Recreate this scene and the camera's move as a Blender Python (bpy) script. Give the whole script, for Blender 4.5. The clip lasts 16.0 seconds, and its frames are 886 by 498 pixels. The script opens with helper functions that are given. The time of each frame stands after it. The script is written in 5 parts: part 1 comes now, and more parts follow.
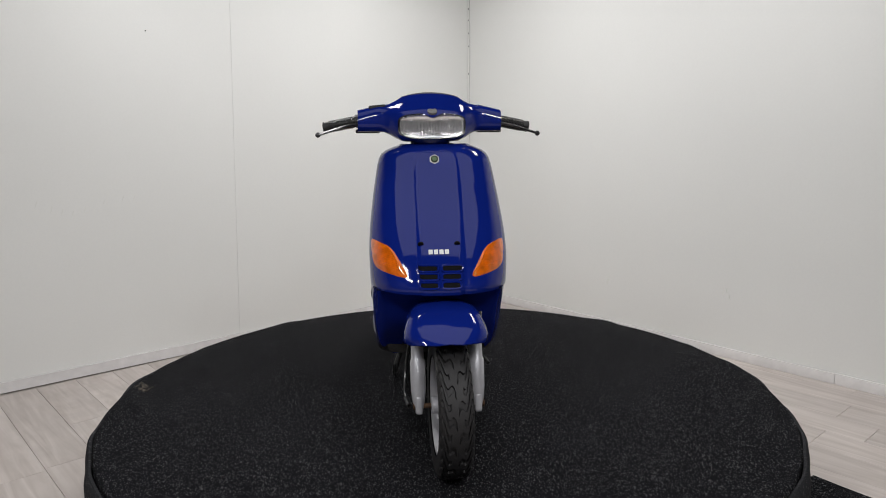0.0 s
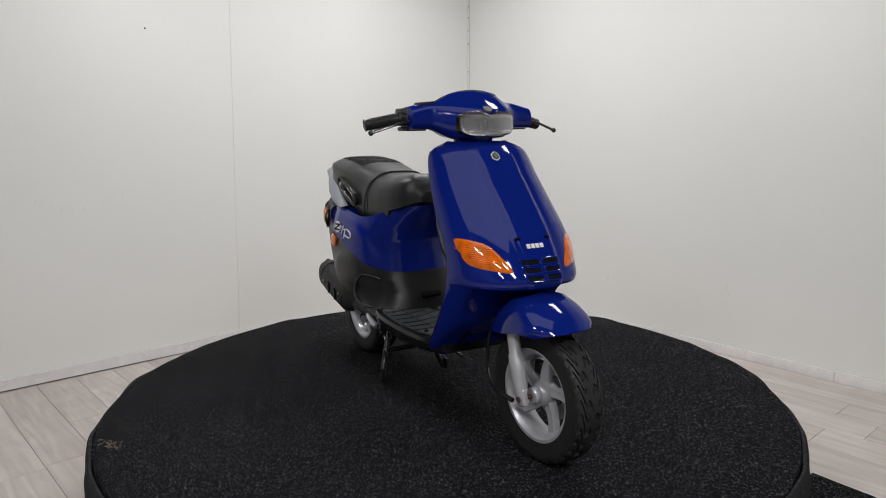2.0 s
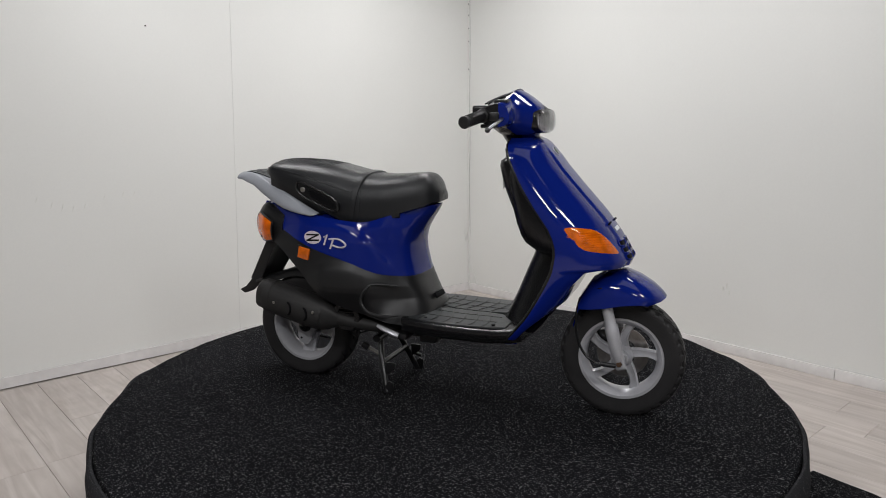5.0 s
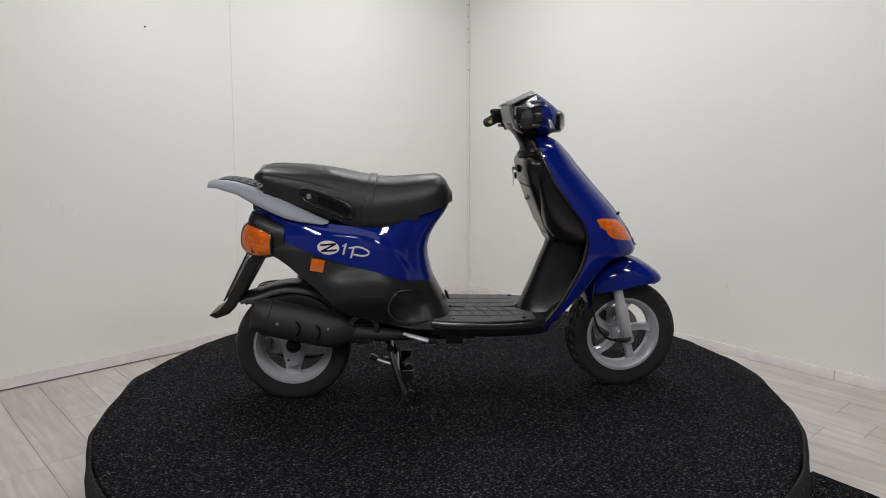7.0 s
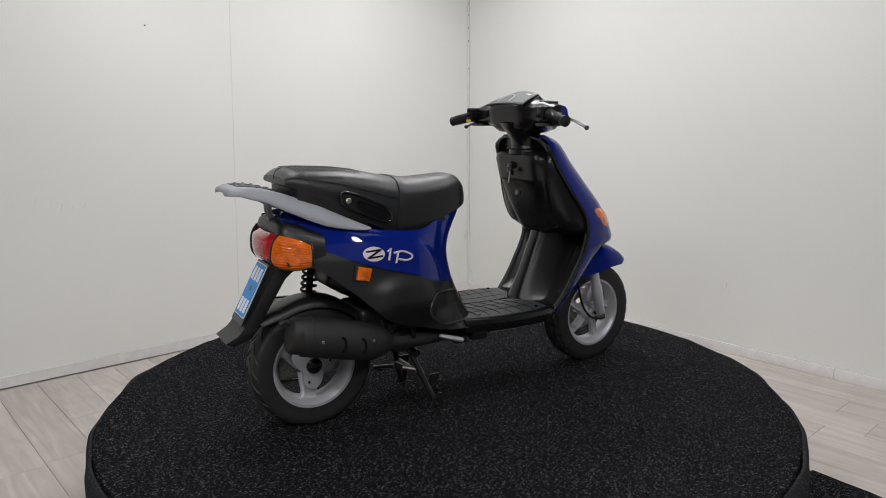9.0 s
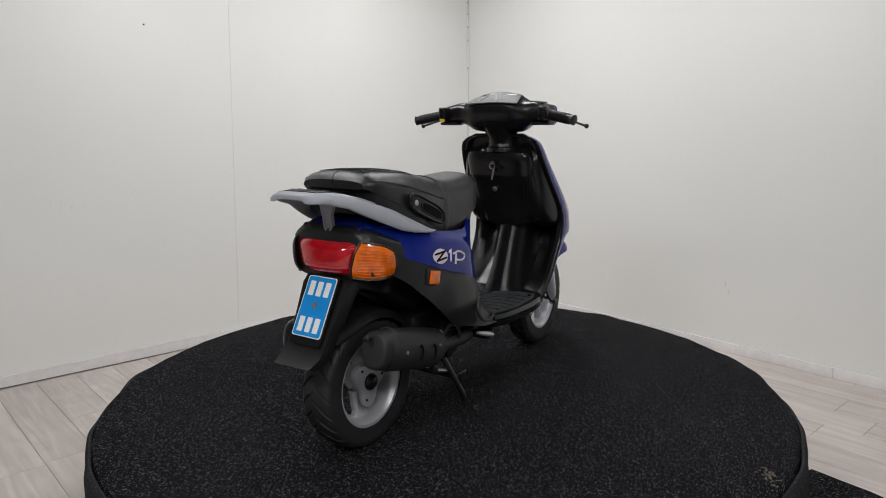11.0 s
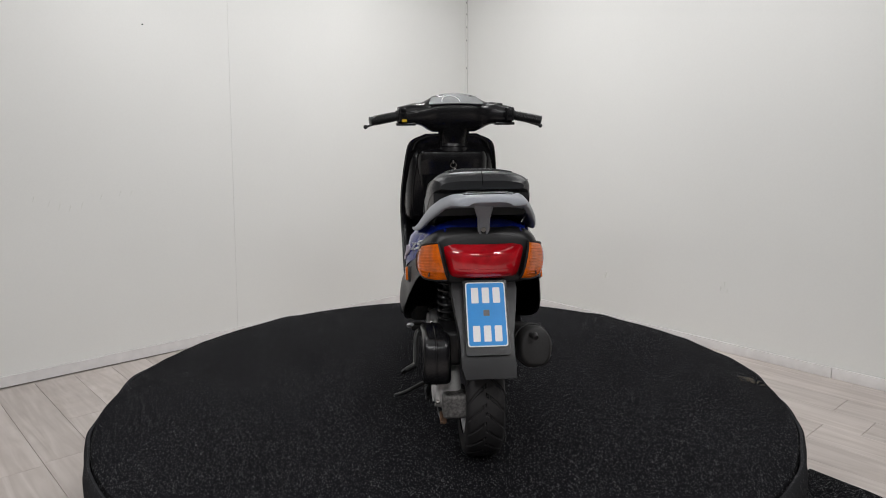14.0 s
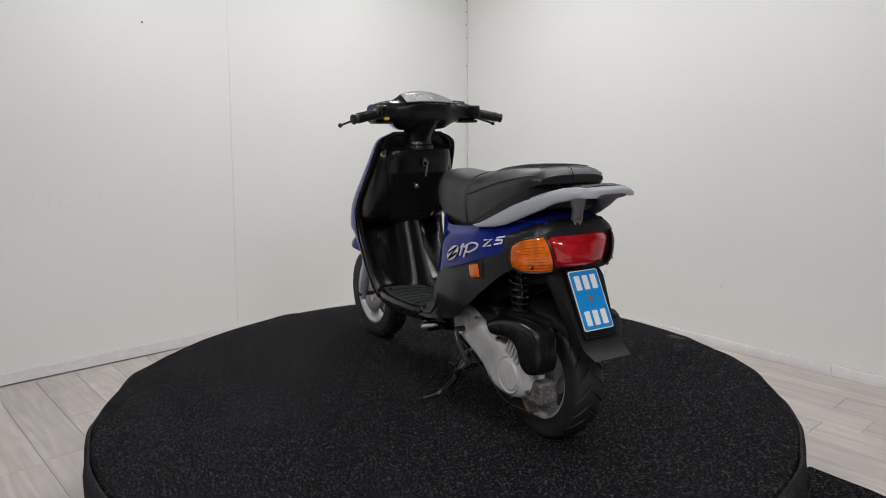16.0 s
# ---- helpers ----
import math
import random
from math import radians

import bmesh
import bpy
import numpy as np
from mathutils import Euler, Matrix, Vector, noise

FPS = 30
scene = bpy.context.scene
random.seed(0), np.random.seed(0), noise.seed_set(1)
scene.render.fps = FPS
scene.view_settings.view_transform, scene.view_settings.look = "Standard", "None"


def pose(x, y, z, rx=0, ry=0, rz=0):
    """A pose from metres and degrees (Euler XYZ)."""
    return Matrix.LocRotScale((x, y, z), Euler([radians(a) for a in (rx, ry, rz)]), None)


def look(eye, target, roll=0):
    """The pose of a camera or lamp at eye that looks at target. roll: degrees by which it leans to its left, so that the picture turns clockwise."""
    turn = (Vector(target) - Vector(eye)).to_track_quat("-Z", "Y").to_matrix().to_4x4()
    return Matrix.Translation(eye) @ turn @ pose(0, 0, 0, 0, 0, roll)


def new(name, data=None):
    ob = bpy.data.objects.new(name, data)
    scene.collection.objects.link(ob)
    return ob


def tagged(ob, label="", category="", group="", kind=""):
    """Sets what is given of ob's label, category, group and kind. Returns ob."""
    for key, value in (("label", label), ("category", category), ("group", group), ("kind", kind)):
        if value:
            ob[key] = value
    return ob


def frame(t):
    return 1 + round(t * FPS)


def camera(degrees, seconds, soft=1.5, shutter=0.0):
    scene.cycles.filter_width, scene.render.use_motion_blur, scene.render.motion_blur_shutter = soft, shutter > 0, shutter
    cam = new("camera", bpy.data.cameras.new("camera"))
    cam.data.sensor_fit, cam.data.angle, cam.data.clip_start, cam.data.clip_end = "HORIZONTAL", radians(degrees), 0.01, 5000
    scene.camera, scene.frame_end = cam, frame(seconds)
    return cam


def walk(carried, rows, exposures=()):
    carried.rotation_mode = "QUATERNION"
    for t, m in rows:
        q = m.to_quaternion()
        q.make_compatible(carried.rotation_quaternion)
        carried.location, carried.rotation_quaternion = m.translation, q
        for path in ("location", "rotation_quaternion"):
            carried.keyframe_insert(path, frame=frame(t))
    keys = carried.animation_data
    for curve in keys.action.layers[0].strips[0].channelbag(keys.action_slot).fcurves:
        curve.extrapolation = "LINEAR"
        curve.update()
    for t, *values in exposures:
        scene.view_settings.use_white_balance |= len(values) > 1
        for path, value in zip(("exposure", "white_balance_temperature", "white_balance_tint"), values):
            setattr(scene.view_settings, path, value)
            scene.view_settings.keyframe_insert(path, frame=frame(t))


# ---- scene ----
cam = camera(64.31, 16.0, soft=1.0)
EYE = (0.0, -2.4962, 0.9655)
AIM = [(0.0, -0.0081, 0.0640, 0.5127), (0.5, -0.0081, 0.0637, 0.5110), (1.0, -0.0080, 0.0634, 0.5089), (1.5, -0.0077, 0.0630, 0.5069),
       (2.0, -0.0075, 0.0627, 0.5048), (2.5, -0.0079, 0.0622, 0.5021), (3.0, -0.0088, 0.0616, 0.4990), (3.5, -0.0093, 0.0613, 0.4970),
       (4.0, -0.0096, 0.0611, 0.4960), (6.5, -0.0083, 0.0616, 0.4989), (7.0, -0.0082, 0.0617, 0.4992), (7.5, -0.0082, 0.0615, 0.4983),
       (8.0, -0.0083, 0.0613, 0.4970), (8.5, -0.0082, 0.0611, 0.4957), (9.0, -0.0079, 0.0610, 0.4951), (11.5, -0.0048, 0.0603, 0.4916),
       (12.0, -0.0045, 0.0602, 0.4906), (12.5, -0.0040, 0.0600, 0.4897), (13.0, -0.0031, 0.0601, 0.4904), (13.5, -0.0020, 0.0604, 0.4918),
       (14.0, -0.0013, 0.0605, 0.4927), (14.5, -0.0010, 0.0604, 0.4919), (15.0, -0.0010, 0.0600, 0.4897), (15.5, -0.0010, 0.0595, 0.4868),
       (16.0, -0.0010, 0.0592, 0.4847)]
walk(cam, [(t, look(EYE, (x, y, z), -0.42)) for t, x, y, z in AIM])

# ---- light ----
FLOOR, CEIL = -0.40, 2.45
world = bpy.data.worlds.new("world")
scene.world = world
world.use_nodes = True
world.node_tree.nodes["Background"].inputs[0].default_value = (0.9, 0.95, 1.0, 1)
world.node_tree.nodes["Background"].inputs[1].default_value = 0.1
scene.view_settings.exposure = 0.0


def unseen_overhead_lamp(x, y, turn, watts, sx=0.30, sy=0.80):
    d = bpy.data.lights.new("unseen_overhead_lamp", "AREA")
    d.shape, d.size, d.size_y, d.energy, d.color = "RECTANGLE", sx, sy, watts, (0.99, 0.983, 0.99)
    ob = new("unseen_overhead_lamp", d)
    ob.matrix_basis = pose(x, y, CEIL - 0.03, 0, 0, turn)
    return ob


# Lamps out of view; the three behind the camera are added frontal light.
for lx, ly, watts in ((-1.1, 0.6, 18.5), (1.2, 0.5, 15.5), (0.1, 1.5, 24.5), (-1.5, -2.6, 40), (1.4, -2.8, 40), (0.0, -4.0, 34)):
    unseen_overhead_lamp(lx, ly, 42, watts)
# Broad weak fill added overhead to lay an even sheen on the blue shield.
unseen_overhead_lamp(0.0, -1.15, 0, 11, 2.6, 1.3)


# ---- materials ----
def material(name, color, rough=0.5, metal=0.0, coat=0.0, grain=0.0, scale=60.0, bump=0.0, stain=0.0, stain_scale=3.0,
             second=None, spec=0.5, trans=0.0, ior=1.45, rand=0.0, coat_rough=0.11):
    m = bpy.data.materials.new(name)
    m.use_nodes = True
    nt = m.node_tree
    b = nt.nodes["Principled BSDF"]
    b.inputs["Roughness"].default_value = rough
    b.inputs["Metallic"].default_value = metal
    b.inputs["Coat Weight"].default_value = coat
    b.inputs["Coat Roughness"].default_value = coat_rough
    b.inputs["Specular IOR Level"].default_value = spec
    b.inputs["Transmission Weight"].default_value = trans
    b.inputs["IOR"].default_value = ior
    tc = nt.nodes.new("ShaderNodeTexCoord")
    base = second or tuple(c * (1 - grain) for c in color)
    n1 = nt.nodes.new("ShaderNodeTexNoise")
    n1.inputs["Scale"].default_value, n1.inputs["Detail"].default_value = scale, 6
    n2 = nt.nodes.new("ShaderNodeTexNoise")
    n2.inputs["Scale"].default_value, n2.inputs["Detail"].default_value = stain_scale, 4
    for n in (n1, n2):
        nt.links.new(tc.outputs["Object"], n.inputs["Vector"])
    mix = nt.nodes.new("ShaderNodeMix")
    mix.data_type = "RGBA"
    mix.inputs[6].default_value, mix.inputs[7].default_value = (*base, 1), (*color, 1)
    ramp = nt.nodes.new("ShaderNodeMapRange")
    ramp.inputs[1].default_value, ramp.inputs[2].default_value = 0.35, 0.65
    nt.links.new(n1.outputs[0], ramp.inputs[0])
    nt.links.new(ramp.outputs[0], mix.inputs[0])
    hsv = nt.nodes.new("ShaderNodeHueSaturation")
    nt.links.new(mix.outputs[2], hsv.inputs["Color"])
    val = nt.nodes.new("ShaderNodeMapRange")
    val.inputs[1].default_value, val.inputs[2].default_value = 0.3, 0.7
    val.inputs[3].default_value, val.inputs[4].default_value = 1 - stain, 1 + stain
    nt.links.new(n2.outputs[0], val.inputs[0])
    last = val.outputs[0]
    if rand:
        info = nt.nodes.new("ShaderNodeObjectInfo")
        rr = nt.nodes.new("ShaderNodeMapRange")
        rr.inputs[3].default_value, rr.inputs[4].default_value = 1 - rand, 1 + rand
        nt.links.new(info.outputs["Random"], rr.inputs[0])
        mul = nt.nodes.new("ShaderNodeMath")
        mul.operation = "MULTIPLY"
        nt.links.new(last, mul.inputs[0])
        nt.links.new(rr.outputs[0], mul.inputs[1])
        last = mul.outputs[0]
    nt.links.new(last, hsv.inputs["Value"])
    nt.links.new(hsv.outputs[0], b.inputs["Base Color"])
    rv = nt.nodes.new("ShaderNodeMapRange")
    rv.inputs[3].default_value, rv.inputs[4].default_value = max(0.0, rough - 0.06), min(1.0, rough + 0.06)
    nt.links.new(n2.outputs[0], rv.inputs[0])
    if rough > 0.12:
        nt.links.new(rv.outputs[0], b.inputs["Roughness"])
    if bump:
        bp = nt.nodes.new("ShaderNodeBump")
        bp.inputs["Strength"].default_value, bp.inputs["Distance"].default_value = bump, 0.002
        nt.links.new(n1.outputs[0], bp.inputs["Height"])
        nt.links.new(bp.outputs[0], b.inputs["Normal"])
    return m


def carpet_material(name, base, fleck, amount):
    """Dark needle felt with pale fibres strewn over it."""
    m = material(name, base, 0.95, grain=0.45, scale=420, bump=0.6, stain=0.18, stain_scale=2.2, spec=0.03)
    nt = m.node_tree
    b = nt.nodes["Principled BSDF"]
    src = b.inputs["Base Color"].links[0].from_socket
    tc = nt.nodes.new("ShaderNodeTexCoord")
    fac = None
    for turn, sx in ((0.4, 112), (1.7, 98), (2.6, 124)):
        mp = nt.nodes.new("ShaderNodeMapping")
        mp.inputs["Rotation"].default_value = (0, 0, turn)
        mp.inputs["Scale"].default_value = (sx, sx * 3.2, sx)
        nz = nt.nodes.new("ShaderNodeTexNoise")
        nz.inputs["Scale"].default_value, nz.inputs["Detail"].default_value = 1.0, 3
        nz.inputs["Distortion"].default_value = 0.6
        mr = nt.nodes.new("ShaderNodeMapRange")
        mr.inputs[1].default_value, mr.inputs[2].default_value = amount, amount + 0.05
        nt.links.new(tc.outputs["Object"], mp.inputs[0])
        nt.links.new(mp.outputs[0], nz.inputs[0])
        nt.links.new(nz.outputs[0], mr.inputs[0])
        if fac is None:
            fac = mr.outputs[0]
        else:
            mx = nt.nodes.new("ShaderNodeMath")
            mx.operation = "MAXIMUM"
            nt.links.new(fac, mx.inputs[0])
            nt.links.new(mr.outputs[0], mx.inputs[1])
            fac = mx.outputs[0]
    mix = nt.nodes.new("ShaderNodeMix")
    mix.data_type = "RGBA"
    nt.links.new(fac, mix.inputs[0])
    nt.links.new(src, mix.inputs[6])
    mix.inputs[7].default_value = (*fleck, 1)
    nt.links.new(mix.outputs[2], b.inputs["Base Color"])
    return m


def plank_material():
    """Pale grey oak laminate: long grain along the plank, cloudy knots."""
    m = material("pale_oak_laminate", (0.54, 0.49, 0.46), 0.42, grain=0.08, scale=5, stain=0.06, stain_scale=1.5, rand=0.07, spec=0.35)
    nt = m.node_tree
    b = nt.nodes["Principled BSDF"]
    src = b.inputs["Base Color"].links[0].from_socket
    tc, info = nt.nodes.new("ShaderNodeTexCoord"), nt.nodes.new("ShaderNodeObjectInfo")
    add = nt.nodes.new("ShaderNodeVectorMath")
    sc = nt.nodes.new("ShaderNodeVectorMath")
    sc.operation, sc.inputs[1].default_value = "SCALE", (0, 0, 0)
    nt.links.new(info.outputs["Location"], sc.inputs[0])
    sc.inputs["Scale"].default_value = 7.3
    nt.links.new(tc.outputs["Object"], add.inputs[0])
    nt.links.new(sc.outputs[0], add.inputs[1])
    mp = nt.nodes.new("ShaderNodeMapping")
    mp.inputs["Scale"].default_value = (1.6, 22, 1)
    nt.links.new(add.outputs[0], mp.inputs[0])
    nz = nt.nodes.new("ShaderNodeTexNoise")
    nz.inputs["Scale"].default_value, nz.inputs["Detail"].default_value, nz.inputs["Distortion"].default_value = 1.0, 8, 1.2
    nt.links.new(mp.outputs[0], nz.inputs[0])
    mr = nt.nodes.new("ShaderNodeMapRange")
    mr.inputs[1].default_value, mr.inputs[2].default_value = 0.3, 0.7
    nt.links.new(nz.outputs[0], mr.inputs[0])
    mix = nt.nodes.new("ShaderNodeMix")
    mix.data_type, mix.blend_type = "RGBA", "MULTIPLY"
    mix.inputs[0].default_value = 1.0
    ramp = nt.nodes.new("ShaderNodeMix")
    ramp.data_type = "RGBA"
    ramp.inputs[6].default_value, ramp.inputs[7].default_value = (0.84, 0.82, 0.80, 1), (1.10, 1.10, 1.10, 1)
    nt.links.new(mr.outputs[0], ramp.inputs[0])
    nt.links.new(src, mix.inputs[6])
    nt.links.new(ramp.outputs[2], mix.inputs[7])
    nt.links.new(mix.outputs[2], b.inputs["Base Color"])
    return m


BLUE = material("blue_paint", (0.0045, 0.0155, 0.185), 0.35, coat=0.8, coat_rough=0.06, grain=0.14, scale=900, stain=0.03, spec=0.0)
BLACK = material("black_plastic", (0.008, 0.008, 0.009), 0.24, grain=0.3, scale=700, bump=0.12, stain=0.15, stain_scale=9, spec=0.5)
BLACK_MATT = material("dark_rough_plastic", (0.011, 0.011, 0.012), 0.38, grain=0.3, scale=500, bump=0.2, stain=0.2, stain_scale=8, spec=0.55)
VINYL = material("black_vinyl", (0.015, 0.016, 0.018), 0.33, grain=0.3, scale=600, bump=0.3, stain=0.15, stain_scale=7, spec=0.55)
RUBBER = material("tyre_rubber", (0.021, 0.020, 0.021), 0.56, grain=0.3, scale=300, bump=0.12, stain=0.2, stain_scale=10)
MAT_RUBBER = material("deck_rubber", (0.034, 0.038, 0.040), 0.42, grain=0.2, scale=400, bump=0.2, stain=0.2, stain_scale=12)
SILVER = material("silver_wheel_paint", (0.54, 0.54, 0.57), 0.34, metal=0.35, grain=0.08, scale=300, stain=0.07, stain_scale=14)
RACK_GREY = material("grey_rack_paint", (0.30, 0.315, 0.345), 0.45, metal=0.0, coat=0.0, grain=0.08, scale=300, stain=0.05, stain_scale=8)
ENGINE = material("cast_aluminium", (0.74, 0.73, 0.72), 0.45, metal=0.1, grain=0.15, scale=250, bump=0.25, stain=0.15, stain_scale=12)
DIRTY_METAL = material("dirty_aluminium", (0.30, 0.29, 0.28), 0.65, metal=0.6, grain=0.5, scale=120, bump=0.5, stain=0.4, stain_scale=25)
STEEL = material("steel", (0.45, 0.43, 0.40), 0.35, metal=1.0, grain=0.15, scale=200, stain=0.2, stain_scale=20)
RUST = material("rusty_steel", (0.13, 0.075, 0.045), 0.8, metal=0.4, grain=0.5, scale=150, bump=0.4, stain=0.4, stain_scale=30)
BLACK_METAL = material("black_painted_steel", (0.012, 0.012, 0.013), 0.3, coat=0.3, grain=0.3, scale=200, stain=0.2, stain_scale=15)
EXHAUST = material("heat_resistant_black", (0.022, 0.021, 0.021), 0.58, grain=0.3, scale=300, bump=0.3, stain=0.25, stain_scale=10)
AMBER = material("amber_lens", (0.84, 0.165, 0.005), 0.10, coat=0.6, coat_rough=0.03, grain=0.35, scale=40, spec=0.6)
RED = material("red_lens", (0.52, 0.006, 0.014), 0.10, coat=0.8, coat_rough=0.02, grain=0.35, scale=30, spec=0.6)
GLASS = material("lamp_glass", (0.95, 0.95, 0.95), 0.06, trans=1.0, ior=1.45)
REFLECTOR = material("lamp_reflector", (0.8, 0.8, 0.82), 0.18, metal=1.0, stain=0.1, stain_scale=30)
SCREEN = material("smoked_clear_plastic", (0.13, 0.135, 0.14), 0.5, coat=0.0, grain=0.1, scale=40, spec=0.2)
YELLOW = material("yellow_switch", (0.75, 0.5, 0.01), 0.4, grain=0.1, scale=200)
PLATE = material("plate_blue", (0.006, 0.25, 0.66), 0.35, grain=0.06, scale=200, stain=0.04, stain_scale=20)
WHITE = material("white_print", (0.8, 0.8, 0.8), 0.4, grain=0.05, scale=200)
PINK = material("pale_silver_print", (0.66, 0.60, 0.66), 0.3, metal=0.0, grain=0.12, scale=25)
GREEN = material("badge_green", (0.12, 0.2, 0.1), 0.3, grain=0.4, scale=200)
# Black of prints and small parts, and of shade inside slots and holes.
DARK = material("black_print_and_openings", (0.005, 0.005, 0.006), 0.75, spec=0.12, grain=0.2, scale=200)
GREY_SPOT = material("dull_grey_cover", (0.16, 0.16, 0.16), 0.6, grain=0.2, scale=300)
WALL = material("white_wall_paint", (0.80, 0.80, 0.775), 0.55, grain=0.012, scale=90, bump=0.05, stain=0.02, stain_scale=0.9, spec=0.35)
SKIRTING = material("white_skirting_paint", (0.80, 0.78, 0.77), 0.42, grain=0.06, scale=20, stain=0.04, stain_scale=5)
GREY_LINE = material("gap_shadow_grey", (0.58, 0.58, 0.55), 0.8, grain=0.3, scale=12)
# Dark grey stands for a dim room end, which keeps the reflections dark.
UNSEEN_WALL = material("unseen_dark_wall", (0.12, 0.12, 0.12), 0.7, grain=0.05, scale=20, stain=0.1)
JOINT = material("panel_joint", (0.76, 0.76, 0.735), 0.7, grain=0.1, scale=80)
CEILING = material("ceiling_paint", (0.82, 0.82, 0.81), 0.8, grain=0.02, scale=60)
CARPET = carpet_material("black_needle_felt", (0.0086, 0.0085, 0.0100), (0.22, 0.22, 0.225), 0.647)
SKIRT = carpet_material("grey_felt_skirt", (0.035, 0.035, 0.038), (0.15, 0.15, 0.155), 0.66)
EDGE = material("felt_edge_binding", (0.008, 0.008, 0.009), 0.7, grain=0.3, scale=300)
OAK = plank_material()
SUBFLOOR = material("joint_grey", (0.44, 0.40, 0.37), 0.7, grain=0.1, scale=30)
DUST = material("dried_leaf_dust", (0.16, 0.14, 0.11), 0.9, grain=0.4, scale=200)
BRAKE = material("brake_disc_steel", (0.4, 0.38, 0.36), 0.3, metal=1.0, grain=0.2, scale=60)


# ---- mesh helpers ----
def mesh_object(name, bm, mat, sharp=38, origin=None):
    bmesh.ops.recalc_face_normals(bm, faces=bm.faces)
    me = bpy.data.meshes.new(name)
    bm.to_mesh(me)
    bm.free()
    for p in me.polygons:
        p.use_smooth = True
    me.set_sharp_from_angle(angle=radians(sharp))
    me.materials.append(mat)
    ob = new(name, me)
    if origin is not None:
        ob.matrix_basis = Matrix.Translation(origin) if not isinstance(origin, Matrix) else origin
    return ob


def part(name, bm, mat, parent, label="", sharp=38, at=None):
    ob = mesh_object(name, bm, mat, sharp, at)
    ob.parent = parent
    if label:
        ob["label"] = label
    return ob


def grid(rows, wrap=False, cap=False, bm=None, wrap_rows=False):
    """A skin over rows of points; wrap closes each row, cap fills the first and last."""
    bm = bm or bmesh.new()
    vs = [[bm.verts.new(p) for p in r] for r in rows]
    n = len(rows[0])
    pairs = list(zip(vs, vs[1:])) + ([(vs[-1], vs[0])] if wrap_rows else [])
    for a, b in pairs:
        for i in range(n if wrap else n - 1):
            j = (i + 1) % n
            bm.faces.new((a[i], a[j], b[j], b[i]))
    if cap:
        bm.faces.new(list(reversed(vs[0])))
        bm.faces.new(vs[-1])
    return bm


def thick(bm, d):
    """Gives an open skin a thickness, inwards."""
    bmesh.ops.recalc_face_normals(bm, faces=bm.faces)
    bmesh.ops.solidify(bm, geom=bm.faces[:], thickness=d)
    return bm


def tube(path, radius, seg=12, bm=None, flat=1.0):
    """A round bar along a path of points; radius is a number or one for each point."""
    bm = bm or bmesh.new()
    P = [Vector(p) for p in path]
    R = radius if isinstance(radius, (list, tuple)) else [radius] * len(P)
    rows, up = [], None
    for i, p in enumerate(P):
        d = (P[min(i + 1, len(P) - 1)] - P[max(i - 1, 0)]).normalized()
        if up is None:
            up = d.cross(Vector((0, 0, 1)))
            if up.length < 0.1:
                up = d.cross(Vector((0, 1, 0)))
        up = (up - d * up.dot(d)).normalized()
        side = d.cross(up)
        rows.append([p + (up * math.cos(2 * math.pi * k / seg) + side * math.sin(2 * math.pi * k / seg) * flat) * R[i] for k in range(seg)])
    return grid(rows, wrap=True, cap=True, bm=bm)


def curve(points, n=24):
    """Smooth points through a few given ones (Catmull-Rom)."""
    P = [Vector(p) for p in points]
    P = [P[0] * 2 - P[1]] + P + [P[-1] * 2 - P[-2]]
    out, m = [], len(P) - 3
    for k in range(n + 1):
        u = k / n * m
        i = min(int(u), m - 1)
        u -= i
        a, b, c, d = P[i:i + 4]
        out.append(0.5 * ((2 * b) + (c - a) * u + (2 * a - 5 * b + 4 * c - d) * u * u + (3 * b - a - 3 * c + d) * u ** 3))
    return out


def lerp(x, table):
    """Smooth reading of a small table of (x, value)."""
    t = sorted(table)
    if x <= t[0][0]:
        return t[0][1]
    for (a, va), (b, vb) in zip(t, t[1:]):
        if x <= b:
            return va + (vb - va) * (x - a) / (b - a)
    return t[-1][1]


def smooth(x, table, w=0.018):
    return sum(lerp(x + w * k, table) * g for k, g in ((-1, 0.25), (-0.5, 0.25), (0, 0), (0.5, 0.25), (1, 0.25)))


def box(sx, sy, sz, m=None, bev=0.004, seg=2, bm=None, taper=1.0):
    """A box with rounded edges, centred, moved by m; taper narrows its top."""
    own = bmesh.new()
    bmesh.ops.create_cube(own, size=1)
    for v in own.verts:
        k = taper if v.co.z > 0 else 1.0
        v.co = Vector((v.co.x * sx * k, v.co.y * sy * k, v.co.z * sz))
    if bev:
        bmesh.ops.bevel(own, geom=own.edges[:], offset=bev, segments=seg, profile=0.6, affect="EDGES")
    if m is not None:
        own.transform(m)
    if bm is None:
        return own
    me = bpy.data.meshes.new("tmp")
    own.to_mesh(me)
    own.free()
    bm.from_mesh(me)
    bpy.data.meshes.remove(me)
    return bm


def slab(outline, y0, y1, bev=0.003, seg=2):
    """A plate: an outline in x and z, from y0 to y1, with rounded edges."""
    bm = bmesh.new()
    f = bm.faces.new([bm.verts.new((x, y0, z)) for x, z in outline])
    r = bmesh.ops.extrude_face_region(bm, geom=[f])
    bmesh.ops.translate(bm, verts=[g for g in r["geom"] if isinstance(g, bmesh.types.BMVert)], vec=(0, y1 - y0, 0))
    if bev:
        rim = [e for e in bm.edges if abs(e.verts[0].co.y - e.verts[1].co.y) < 1e-6]
        bmesh.ops.bevel(bm, geom=rim, offset=bev, segments=seg, profile=0.6, affect="EDGES")
    return bm


